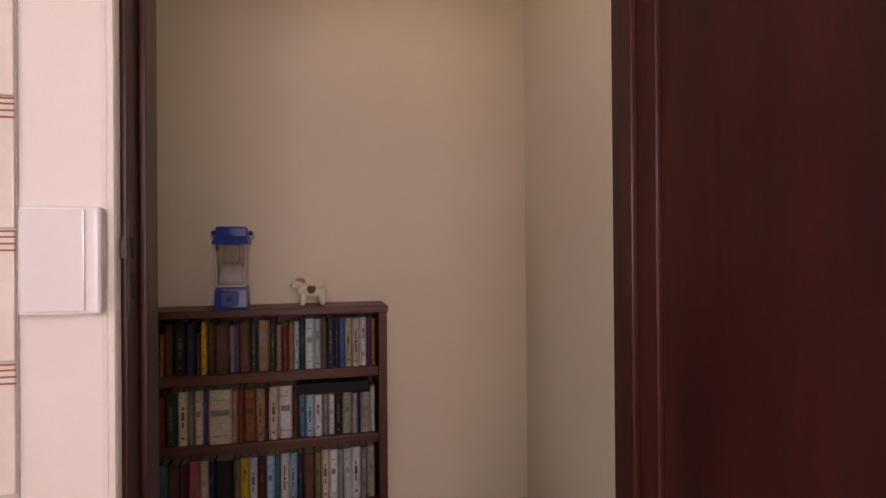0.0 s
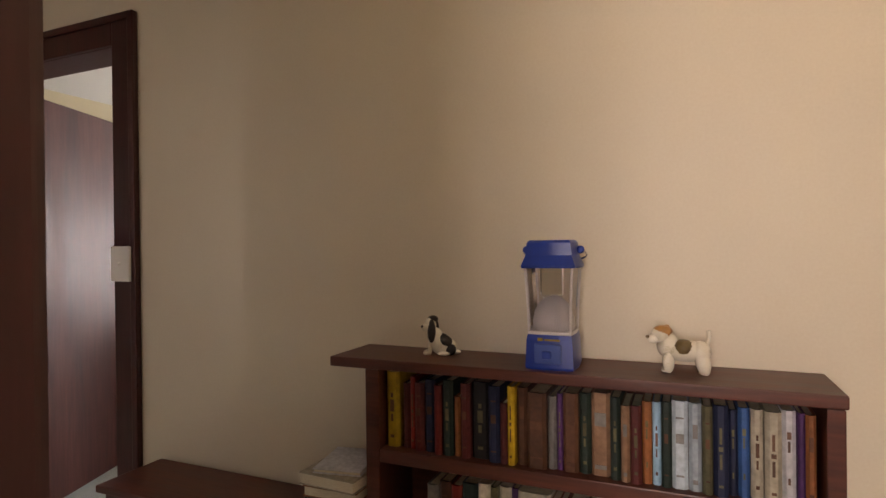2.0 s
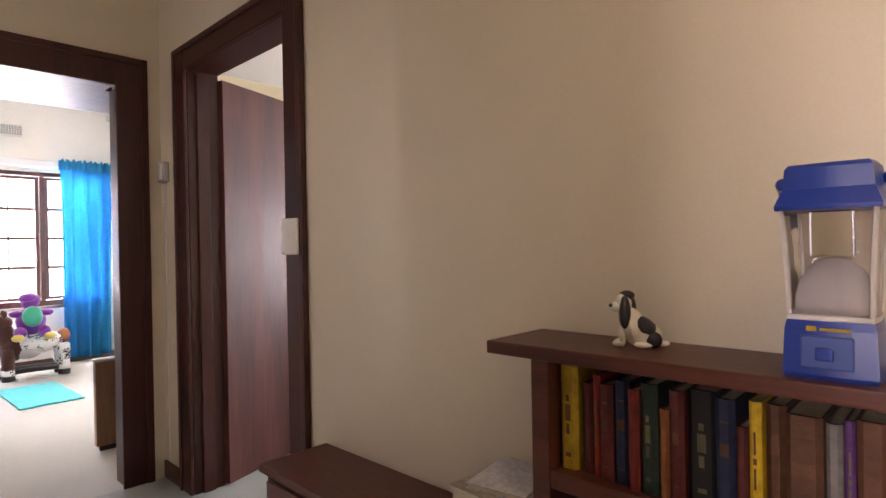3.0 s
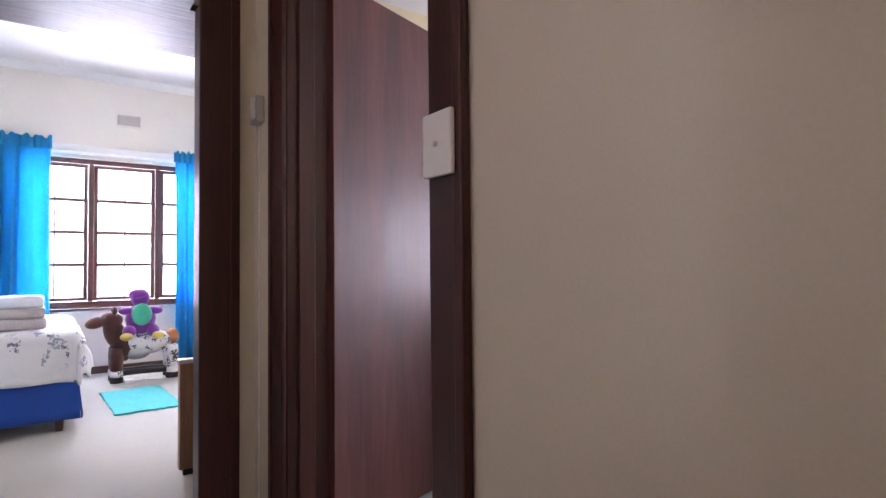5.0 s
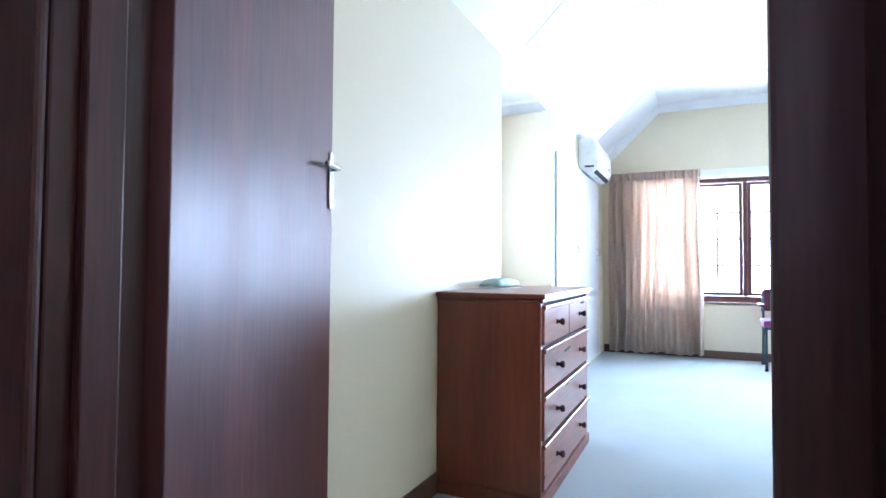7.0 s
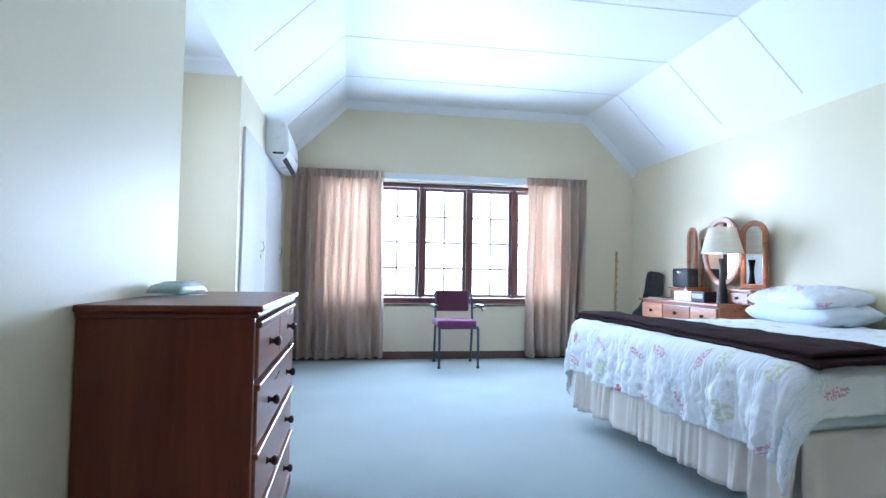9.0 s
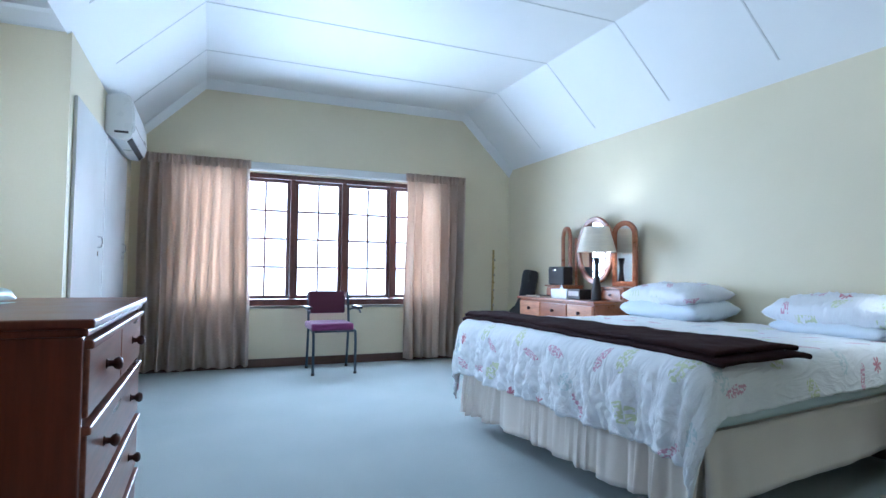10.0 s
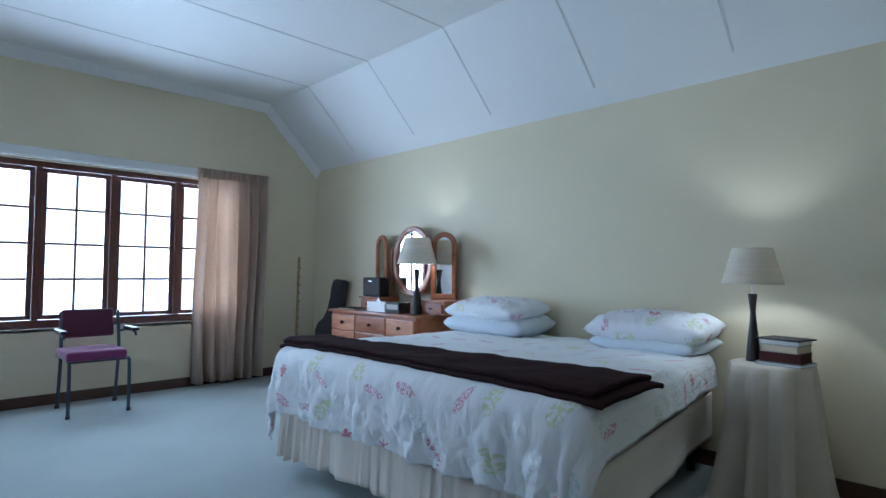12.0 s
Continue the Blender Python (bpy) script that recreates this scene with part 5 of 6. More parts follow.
for x0, x1, s in ((-1.073, -1.062, -1), (-0.682, -0.668, 1)):
    part("front_leg", tube([(x0, 7.90, 0), (x0 + 0.004, 7.915, 0.38), (x0 + 0.004, 7.955, 0.398), (x0 + 0.004, 8.05, 0.40)], 0.0125, 10), TUBE, chair, smooth=True)
    part("foot_cap", capped([(0.016, 0), (0.016, 0.02), (0.0126, 0.024)], (x0, 7.90, 0), 10), BLACK, chair)
    part("rear_leg", tube([(x1, 8.33, 0), (x1, 8.255, 0.38), (x1, 8.25, 0.45), (x1, 8.31, 0.74)], 0.0125, 10), TUBE, chair, smooth=True)
    part("foot_cap", capped([(0.016, 0), (0.016, 0.02), (0.0126, 0.024)], (x1, 8.33, 0), 10), BLACK, chair)
    part("arm_support", tube([(x1 + s * 0.012, 8.27, 0.575), (x1 + s * 0.04, 8.20, 0.592), (x1 + s * 0.04, 7.98, 0.592), (x1 + s * 0.04, 7.95, 0.565)], 0.009, 8), TUBE, chair, smooth=True)
    xa = x1 + s * 0.04
    part("armrest", box(xa - 0.022, xa + 0.022, 7.945, 8.215, 0.597, 0.622, 0.009, segments=3), BLACK, chair, "black armrest")
part("seat_rail", tube([(-1.066, 7.95, 0.392), (-0.678, 7.95, 0.392)], 0.011, 8), TUBE, chair, smooth=True)
part("seat_rail", tube([(-1.062, 8.22, 0.392), (-0.670, 8.22, 0.392)], 0.011, 8), TUBE, chair, smooth=True)
part("seat", box(-1.095, -0.700, 7.885, 8.285, 0.402, 0.472, 0.026, segments=4), PURPLE_SEAT, chair, "plum padded seat", smooth=True)
b = box(-0.178, 0.178, -0.024, 0.024, -0.11, 0.11, 0.022, segments=4)
bmesh.ops.transform(b, matrix=pose(-0.884, 8.282, 0.648, -9, 0, 0), verts=b.verts)
part("backrest", b, MAROON_BACK, chair, "maroon padded backrest", smooth=True)

# ---- bed ----
BX0, BX1, BY0, BY1 = -0.440, 1.27, 4.115, 5.965
bed = thing("bed", ((BX0 + BX1) / 2, (BY0 + BY1) / 2, 0), "double bed base with a gathered cream valance", "bed")


def near_side(x):
    """The bed's near side runs slightly askew to the wall."""
    return BY0 + 0.135 * (x - BX0)


part("base", prism([(BX0 + 0.03, near_side(BX0) + 0.03), (BX1, near_side(BX1) + 0.03), (BX1, BY1 - 0.03), (BX0 + 0.03, BY1 - 0.03)], "z", 0.17, 0.415), SKIRT, bed)
for x in (BX0 + 0.25, BX1 - 0.12):
    for y in (BY0 + 0.30, BY1 - 0.22):
        part("leg", capped([(0.022, 0), (0.028, 0.169)], (x, y, 0), 12), BLACK, bed)


def valance_foot(u, v):
    y = BY1 + (BY0 - BY1) * u
    s = 2 * math.pi * (u * 17 + 0.55 * math.sin(11 * u) + 0.25 * math.sin(29 * u))
    amp = (0.017 * (1.02 - v) ** 0.8 + 0.001) * (0.75 + 0.45 * math.sin(7 * u + 1))
    low = 0.065 + 0.075 * u + 0.006 * math.sin(s * 0.5) + 0.010 * math.sin(6 * u)
    lean = 0.020 * (1 - v) * math.sin(2.1 * s + 3 * v)
    return (BX0 - 0.004 - amp * math.sin(s + 0.6 * v) - 0.45 * amp * math.sin(2.3 * s + 1) - 0.02 * (1 - v), y + 0.3 * lean, low + (0.415 - low) * v)


def valance_side(u, v):
    x = BX0 + (BX1 - BX0) * u
    bow = 0.010 * math.sin(5 * u + 0.6) + 0.006 * math.sin(14 * u) + 0.026 * math.exp(-u * 20) * math.sin(u * 80) + 0.005 * noise.noise((9 * x, 2 * v, 4.0))
    low = 0.170 + 0.004 * math.sin(4 * u + 2)
    return (x, near_side(x) - 0.004 - bow * (1.1 - v), low + (0.415 - low) * v)


thicken(part("valance", sheet(320, 14, valance_foot), SKIRT, bed, "gathered cream valance", smooth=True), 0.003)
thicken(part("valance", sheet(90, 10, valance_side), SKIRT, bed, "smooth cream valance along the side", smooth=True), 0.003)
thicken(part("valance", sheet(60, 4, lambda u, v: (BX0 + (BX1 - BX0) * u, BY1 + 0.006, 0.10 + 0.30 * v)), SKIRT, bed, "cream valance on the far side"), 0.003)
b = prism([(BX0 + 0.015, near_side(BX0) - 0.006), (BX1, near_side(BX1) - 0.006), (BX1, BY1 - 0.01), (BX0 + 0.015, BY1 - 0.01)], "z", 0.417, 0.60)
bmesh.ops.bevel(b, geom=list(b.edges), offset=0.035, segments=4, affect="EDGES", profile=0.6)
solid("mattress", b, SHEET, "pale green sheeted mattress on the bed base", "mattress", smooth=True)

TOPZ = 0.640
HANG_X, HANG_NEAR, HANG_FAR = 0.330, 0.168, 0.30    # how far the duvet hangs at the foot and the two sides


def duvet_lift(x, y):
    return 0.014 * noise.noise((2.6 * x, 2.6 * y, 0.0)) + 0.006 * noise.noise((7 * x, 9 * y, 5.0)) + 0.0025 * noise.noise((21 * x, 17 * y, 1.0))


def duvet_place(u, v):
    """Flat over the mattress, rolled over its edges, hanging at the foot and both sides; the corners fall in loose cones."""
    cx = BX0 - HANG_X + (1.12 - BX0 + HANG_X) * u
    cy = near_side(max(cx, BX0)) - HANG_NEAR + (BY1 - near_side(max(cx, BX0)) + HANG_NEAR + HANG_FAR) * v
    ex, ey0, ey1 = BX0 + 0.02, near_side(max(cx, BX0)) + 0.02, BY1 - 0.02
    dx = max(0.0, ex - cx)
    near, far = max(0.0, ey0 - cy), max(0.0, cy - ey1)
    dy = max(near, far)
    d = math.hypot(dx, dy)
    if d == 0:
        return (cx, cy, TOPZ + duvet_lift(cx, cy))
    turn = math.atan2(dy, dx)
    corner = math.sin(2 * turn) if dx and dy else 0.0
    r = 0.062
    arc = min(d, r * 1.57)
    out = r * math.sin(arc / r)
    down = r * (1 - math.cos(arc / r)) + max(0.0, d - r * 1.57) * (1 + 0.16 * corner)
    k = min(1.0, max(0.0, d - 0.05) / 0.18)
    along = cy if dx > dy else cx
    lean = 1.6 * d
    fold = k * (0.010 * math.sin(23 * along + 2.2 * math.sin(4.1 * along) + 3 * lean) + 0.006 * math.sin(47 * along + 3 * math.sin(6 * along) - 5 * lean))
    crease = 1 - abs(noise.noise((6 * cx + 4 * cy, 16 * cy - 9 * cx, 7.0)))
    fold += k * (0.015 * (crease ** 4 - 0.4) + 0.010 * ((1 - abs(noise.noise((9 * cx - 7 * cy, 24 * cy + 12 * cx, 1.0)))) ** 5 - 0.4) + 0.004 * noise.noise((15 * cx, 15 * cy, 2.0)))
    swing = out + fold * (1 - 0.5 * corner) * (0.35 if near > dx else 1.15) + corner * (0.16 if near else 0.02) * max(0.0, d - 0.08) + 0.022 * k
    ox, oy = math.cos(turn) * swing, math.sin(turn) * swing
    z = TOPZ + duvet_lift(max(cx, BX0), min(max(cy, BY0), BY1)) - down + 0.006 * k * math.sin(9 * along)
    px = cx if dx == 0 else ex - ox
    py = cy if dy == 0 else (ey0 - oy if near else ey1 + oy)
    return (px, py, z)


duvet = solid("duvet", sheet(200, 240, duvet_place, size=(1.92, 2.34)), FLORAL, "white floral duvet draped over the bed", "duvet", smooth=True)
thicken(duvet, 0.014, 1.0)

throw = thing("throw_blanket", (-0.2, 5.0, TOPZ), "dark brown folded throw laid across the foot of the bed", "blanket")


def throw_layer(lift, x_front, x_back, y_near, y_far):
    def place(u, v):
        y = y_far + (y_near - y_far) * v
        front = x_front + 0.05 * math.sin(math.pi * min(1.0, v * 1.15)) - 0.03 * (1 - v)
        back = x_back - 0.16 * (1 - v) ** 1.5
        x = front + (back - front) * u + 0.008 * math.sin(6 * v + 3 * u)
        drop = max(0.0, BY0 + 0.01 - y) + max(0.0, y - BY1 + 0.03)
        z = TOPZ + lift + duvet_lift(x, y) + 0.005 * noise.noise((11 * x, 11 * y, 2)) + 0.010 * (1 - (2 * u - 1) ** 4) - 0.08 * drop ** 1.05
        return (x, y, z - 0.35 * max(0.0, BX0 + 0.03 - x) ** 1.1)
    ob = thicken(part("fold", sheet(32, 100, place), THROW, throw, smooth=True), 0.020, -1.0)
    mod = ob.modifiers.new("soft", "BEVEL")
    mod.width, mod.segments = 0.008, 3


throw_layer(0.032, -0.425, 0.015, 4.045, 6.02)
throw_layer(0.055, -0.415, 0.000, 4.085, 6.00)


def pillow(cx, cy, cz, w, d, h, turn, tilt, mat, label, seed):
    rnd_ = random.Random(seed)
    off = rnd_.uniform(0, 50)
    m = pose(cx, cy, cz, 0, tilt, turn)
    b = bmesh.new()
    for sgn in (1, -1):
        def place(u, v, sgn=sgn):
            a, c = 2 * u - 1, 2 * v - 1
            edge = max(0.0, (1 - abs(a) ** 3.2) * (1 - abs(c) ** 3.2)) ** 0.42
            pinch = 1 - 0.06 * (1 - a * a) * abs(c) ** 3
            wr = 0.014 * noise.noise((3.2 * a + off, 3.2 * c, sgn)) + 0.020 * ((1 - abs(noise.noise((4 * a + 3 * c + off, 5 * c - 2 * a, sgn)))) ** 4 - 0.4) + 0.004 * noise.noise((11 * a + off, 11 * c, sgn))
            return m @ Vector((a * d / 2 * pinch, c * w / 2 * (1 - 0.05 * (1 - c * c) * abs(a) ** 3), sgn * (h / 2 * edge) + wr * edge * 1.2))
        sheet(30, 38, place, b, size=(d, w, off + (0 if sgn > 0 else 1.0)))
    bmesh.ops.remove_doubles(b, verts=b.verts, dist=0.004)
    return solid("pillow", b, mat, label, "pillow", "pillows on the bed", smooth=True)


pillow(1.04, 5.68, 0.716, 0.68, 0.44, 0.17, 3, -2, PLAIN_PILLOW, "plain white pillow under a floral one", 1)
pillow(1.03, 5.69, 0.810, 0.66, 0.42, 0.15, -3, -4, PILLOW, "floral pillow stacked on a plain pillow", 2)
pillow(1.06, 4.57, 0.686, 0.60, 0.40, 0.12, -3, -2, PLAIN_PILLOW, "plain white pillow under a rumpled floral one", 3)
pillow(1.05, 4.57, 0.768, 0.66, 0.40, 0.155, 2, -6, PILLOW, "rumpled floral pillow near the bedside lamp", 4)


# ---- bedside table and lamps ----
TX, TY, TZ = 0.99, 3.965, 0.645
table = thing("bedside_table", (TX, TY, 0), "small round bedside table hidden under its cloth", "table")
part("tabletop", capped([(0.154, TZ - 0.028), (0.159, TZ - 0.024), (0.159, TZ - 0.006), (0.154, TZ - 0.002)], (TX, TY, 0), 32), BASE_WOOD, table)
part("post", capped([(0.02, 0.03), (0.02, TZ - 0.028)], (TX, TY, 0), 12), BASE_WOOD, table)
part("foot", capped([(0.14, 0.0), (0.14, 0.02), (0.03, 0.032)], (TX, TY, 0), 20), BASE_WOOD, table)
CLOTH = [(0.004, TZ), (0.09, TZ), (0.168, TZ), (0.178, TZ - 0.007), (0.180, 0.60), (0.184, 0.54), (0.187, 0.46), (0.190, 0.37), (0.194, 0.28), (0.199, 0.19), (0.205, 0.11), (0.210, 0.05), (0.218, 0.012), (0.240, 0.006)]


def cloth_wave(a, k):
    s = max(0, k - 2) / 11
    ridge = abs(math.sin(4.5 * a + 0.35 * s + 0.4 + 0.5 * math.sin(2 * a))) ** 1.5 - 0.5
    w = 1 + s ** 0.9 * (0.62 * ridge + 0.12 * math.sin(5 * a + 2 + 1.1 * s) + 0.07 * math.sin(12 * a - 2.0 * s) + 0.025 * math.sin(23 * a + 3 * s))
    w += 0.16 * s ** 2 * max(0.0, math.cos(a - 2.5)) ** 3
    reach = (EX - 0.022 - TX) / max(0.05, math.cos(a)) if math.cos(a) > 0.05 else 9
    bedside = (near_side(TX) - 0.03 - TY) / math.sin(a) if math.sin(a) > 0.3 and s < 0.45 else 9
    return min(w, reach / CLOTH[k][0], bedside / CLOTH[k][0])


cloth = solid("tablecloth", lathe(CLOTH, (TX, TY, 0), 160, cloth_wave), TABLECLOTH, "cream cloth hanging in folds to the floor", "tablecloth", smooth=True)
thicken(cloth, 0.002, 1.0)


def table_lamp(x, y, z, high, shade_r, shade_top, shade_z0, shade_z1, base_r, watts, label):
    """A waisted black base, a pale neck and a fabric shade round a small bulb."""
    th = thing("table_lamp", (x, y, z), label, "lamp", "bedroom lamps")
    h = high
    part("base", capped([(base_r * 1.1, 0), (base_r * 1.12, 0.004), (base_r * 0.98, h * 0.18), (base_r * 0.74, h * 0.40), (base_r * 0.48, h * 0.62), (base_r * 0.40, h * 0.72), (base_r * 0.50, h * 0.84), (base_r * 0.70, h * 0.97), (base_r * 0.68, h)], (x, y, z), 20), LAMP_WOOD, th, "black waisted wooden base", smooth=False)
    part("neck", capped([(0.006, h), (0.006, shade_z0 - z + 0.03)], (x, y, z), 12), WHITE_PLASTIC, th, "white neck")
    part("bulb_holder", capped([(0.014, shade_z0 - z + 0.02), (0.014, shade_z0 - z + 0.055)], (x, y, z), 12), WHITE_PLASTIC, th)
    sh = part("shade", lathe([(shade_r, shade_z0), (shade_r * 0.985, shade_z0 + 0.004), (shade_top * 1.01, shade_z1 - 0.004), (shade_top, shade_z1)], (x, y, 0), 40), SHADE, th, "cream fabric cone shade", smooth=True)
    thicken(sh, 0.0025)
    for r, zz in ((shade_r * 0.99, shade_z0 + 0.003), (shade_top, shade_z1 - 0.003)):
        ring = [(x + r * math.cos(2 * math.pi * i / 32), y + r * math.sin(2 * math.pi * i / 32), zz) for i in range(33)]
        part("shade_ring", tube(ring, 0.0022, 6, smooth=0), SHADE, th)
    part("shade_spider", boxes((x - shade_r * 0.9, x + shade_r * 0.9, y - 0.0015, y + 0.0015, shade_z0 + 0.014, shade_z0 + 0.017), (x - 0.0015, x + 0.0015, y - shade_r * 0.9, y + shade_r * 0.9, shade_z0 + 0.0175, shade_z0 + 0.0205)), STEEL, th)
    lamp = bpy.data.lights.new("bulb", "POINT")
    lamp.energy, lamp.shadow_soft_size, lamp.color = watts, 0.022, (1.0, 0.93, 0.80)
    ob = new("bulb", lamp)
    ob.location = (x, y, (shade_z0 + shade_z1) / 2 + 0.005)
    return th


table_lamp(1.00, 4.045, TZ + 0.002, 0.325, 0.136, 0.087, 1.019, 1.193, 0.030, 9.0, "lit table lamp with black waisted base on the bedside table")
table_lamp(0.98, 6.478, 0.7355, 0.355, 0.158, 0.100, 1.132, 1.338, 0.040, 9.0, "lit table lamp with black waisted base on the dressing table")

z = TZ + 0.0022
for w, d, h, turn, c, lab in ((0.17, 0.20, 0.014, -10, "pale", "large pale book"), (0.14, 0.175, 0.045, -6, "maroon", "thick dark maroon book"), (0.135, 0.165, 0.034, -12, "cream", "cream book"), (0.14, 0.17, 0.022, -8, "white", "white book"), (0.16, 0.195, 0.006, -14, "black", "thin black magazine")):
    flat_book(0.99, 3.905, z, w, d, h, turn, BOOK[c], lab + " in a stack on the bedside table", "books on the bedside table", BOOK["maroon"] if c == "maroon" else PAPER if c == "cream" else WHITE_PLASTIC)
    z += h + 0.0004

# ---- dressing table with its mirrors ----
DX0, DX1, DY0, DY1, DZ = 0.83, 1.27, 6.32, 7.46, 0.733
dresser = thing("dressing_table", (1.05, 6.89, 0), "orange pine dressing table with three drawers across", "dressing table")
part("top", box(DX0 - 0.02, DX1, DY0 - 0.02, DY1 + 0.02, DZ - 0.022, DZ, 0.006, segments=3), PINE, dresser)
part("body", box(DX0 + 0.012, DX1 - 0.004, DY0, DY1, 0.06, DZ - 0.023, 0.004), PINE, dresser)
part("plinth", box(DX0 + 0.004, DX1 - 0.004, DY0 - 0.008, DY1 + 0.008, 0, 0.06, 0.005), PINE, dresser)


def small_drawer(parent, x, y0, y1, z0, z1, mat, knob=0.012):
    d = part("drawer", box(x - 0.014, x + 0.008, y0, y1, z0, z1, 0.004), mat, parent)
    k = capped([(knob * 0.8, 0), (knob * 0.5, 0.006), (knob, 0.014), (knob * 0.7, 0.022)], (0, 0, 0), 12)
    bmesh.ops.transform(k, matrix=pose(x - 0.014, (y0 + y1) / 2, (z0 + z1) / 2, 0, -90, 0), verts=k.verts)
    part("knob", k, MAHOGANY, d, "dark turned knob", smooth=True)


for y0, y1, mt in ((7.095, 7.44, PINE_LIGHT), (6.685, 7.08, PINE), (6.34, 6.67, PINE_LIGHT)):
    small_drawer(dresser, DX0 + 0.006, y0, y1, 0.565, 0.692, mt, 0.016)
    small_drawer(dresser, DX0 + 0.006, y0, y1, 0.335, 0.555, mt, 0.016)
    small_drawer(dresser, DX0 + 0.006, y0, y1, 0.085, 0.325, mt, 0.016)

unit = thing("mirror_unit", (1.15, 6.75, DZ), "pine triple mirror with oval centre and small drawers", "mirror")
for y0, y1 in ((7.03, 7.27), (6.20, 6.46)):
    part("drawer_box", box(1.02, 1.26, y0, y1, DZ + 0.001, DZ + 0.098, 0.003), PINE, unit)
    part("box_top", box(1.0, 1.262, y0 - 0.012, y1 + 0.012, DZ + 0.099, DZ + 0.113, 0.004), PINE, unit)
    small_drawer(unit, 1.014, y0 + 0.018, y1 - 0.018, DZ + 0.016, DZ + 0.086, PINE)
part("shelf_rail", box(1.17, 1.26, 6.461, 7.029, DZ + 0.004, DZ + 0.05, 0.005), PINE, unit)


def twist_post(y):
    prof = [(0.014, 0), (0.016, 0.02), (0.011, 0.03)] + [(0.010 + 0.006 * (k % 2), 0.05 + 0.022 * k) for k in range(16)] + [(0.012, 0.41), (0.016, 0.42), (0.006, 0.445)]
    part("twist_post", capped(prof, (1.20, y, DZ + 0.114), 14), PINE, unit, smooth=True)


twist_post(7.06)
twist_post(6.478)


def framed_glass(cy, cz, half_w, z0, z1, kind, turn, name):
    """A mirror in a moulded frame: an oval, or an arch from z0 to z1; turn swings a wing towards the room."""
    n = 48

    def outline(s):
        out = []
        if kind == "oval":
            return [((half_w - s) * math.cos(2 * math.pi * i / n), ((z1 - z0) / 2 - s) * math.sin(2 * math.pi * i / n) + (z0 + z1) / 2) for i in range(n)]
        r = half_w - s
        spring = z1 - half_w
        out = [(r * math.cos(math.pi * i / (n - 3)), spring + r * math.sin(math.pi * i / (n - 3))) for i in range(n - 2)]
        return out + [(-r, z0 + s), (r, z0 + s)]
    m = Matrix.Translation((1.19, cy, 0)) @ Matrix.Rotation(radians(turn), 4, "Z")
    b = bmesh.new()
    fw = 0.050 if kind == "oval" else 0.043
    loops = []
    for s, x in ((0.0, 0.012), (0.0, -0.006), (0.008, -0.016), (fw - 0.008, -0.014), (fw, -0.006), (fw, 0.012)):
        loops.append([b.verts.new(m @ Vector((x, a, c))) for a, c in outline(s)])
    for lo, hi in zip(loops, loops[1:] + loops[:1]):
        for i in range(n):
            j = (i + 1) % n
            b.faces.new((lo[i], lo[j], hi[j], hi[i]))
    fr = part(name, b, PINE, unit, "moulded pine frame", smooth=False)
    b = bmesh.new()
    b.faces.new([b.verts.new(m @ Vector((0.002, a, c))) for a, c in outline(fw - 0.004)])
    thicken(part("mirror_glass", b, MIRROR, fr, "mirror glass"), 0.003)
    b = bmesh.new()
    b.faces.new([b.verts.new(m @ Vector((0.010, a, c))) for a, c in outline(0.004)])
    thicken(part("backing", b, BASE_WOOD, fr), 0.004)


framed_glass(6.768, 0, 0.255, 0.862, 1.462, "oval", 0, "oval_frame")
framed_glass(7.195, 0, 0.118, 0.850, 1.405, "arch", -16, "wing_frame")
framed_glass(6.385, 0, 0.116, 0.850, 1.395, "arch", 16, "wing_frame")

spk = thing("speaker", (1.09, 7.15, DZ + 0.113), "small black speaker case on the dressing table drawers", "speaker")
part("case", box(1.03, 1.14, 7.02, 7.27, DZ + 0.1135, DZ + 0.285, 0.018, segments=3), BLACK, spk)
part("badge", box(1.0285, 1.0305, 7.13, 7.19, DZ + 0.245, DZ + 0.258), STEEL, spk)
tis = thing("tissue_box", (0.95, 6.905, DZ), "white tissue box on the dressing table", "tissue box")
part("carton", box(0.90, 1.0, 6.785, 7.025, DZ + 0.0005, DZ + 0.082, 0.003), WHITE_PLASTIC, tis)
part("tissue", sheet(6, 6, lambda u, v: (0.95 + 0.02 * (u - 0.5) * (1 - v), 6.93 + 0.09 * (u - 0.5) * (1.1 - v), DZ + 0.0825 + 0.05 * v * (1 - abs(u - 0.5)))), PLAIN_PILLOW, tis)
rad = thing("clock_radio", (0.95, 6.69, DZ), "dark grey clock radio beside the tissue box", "radio")
part("body", box(0.90, 1.02, 6.60, 6.772, DZ + 0.0005, DZ + 0.088, 0.006), BLACK, rad)
part("display", box(0.897, 0.9005, 6.615, 6.757, DZ + 0.03, DZ + 0.07, 0.001), GREY_PLASTIC, rad)
flat_book(0.95, 7.29, DZ + 0.0004, 0.17, 0.24, 0.014, 4, BOOK["black"], "thin black folder on the dressing table", "papers")

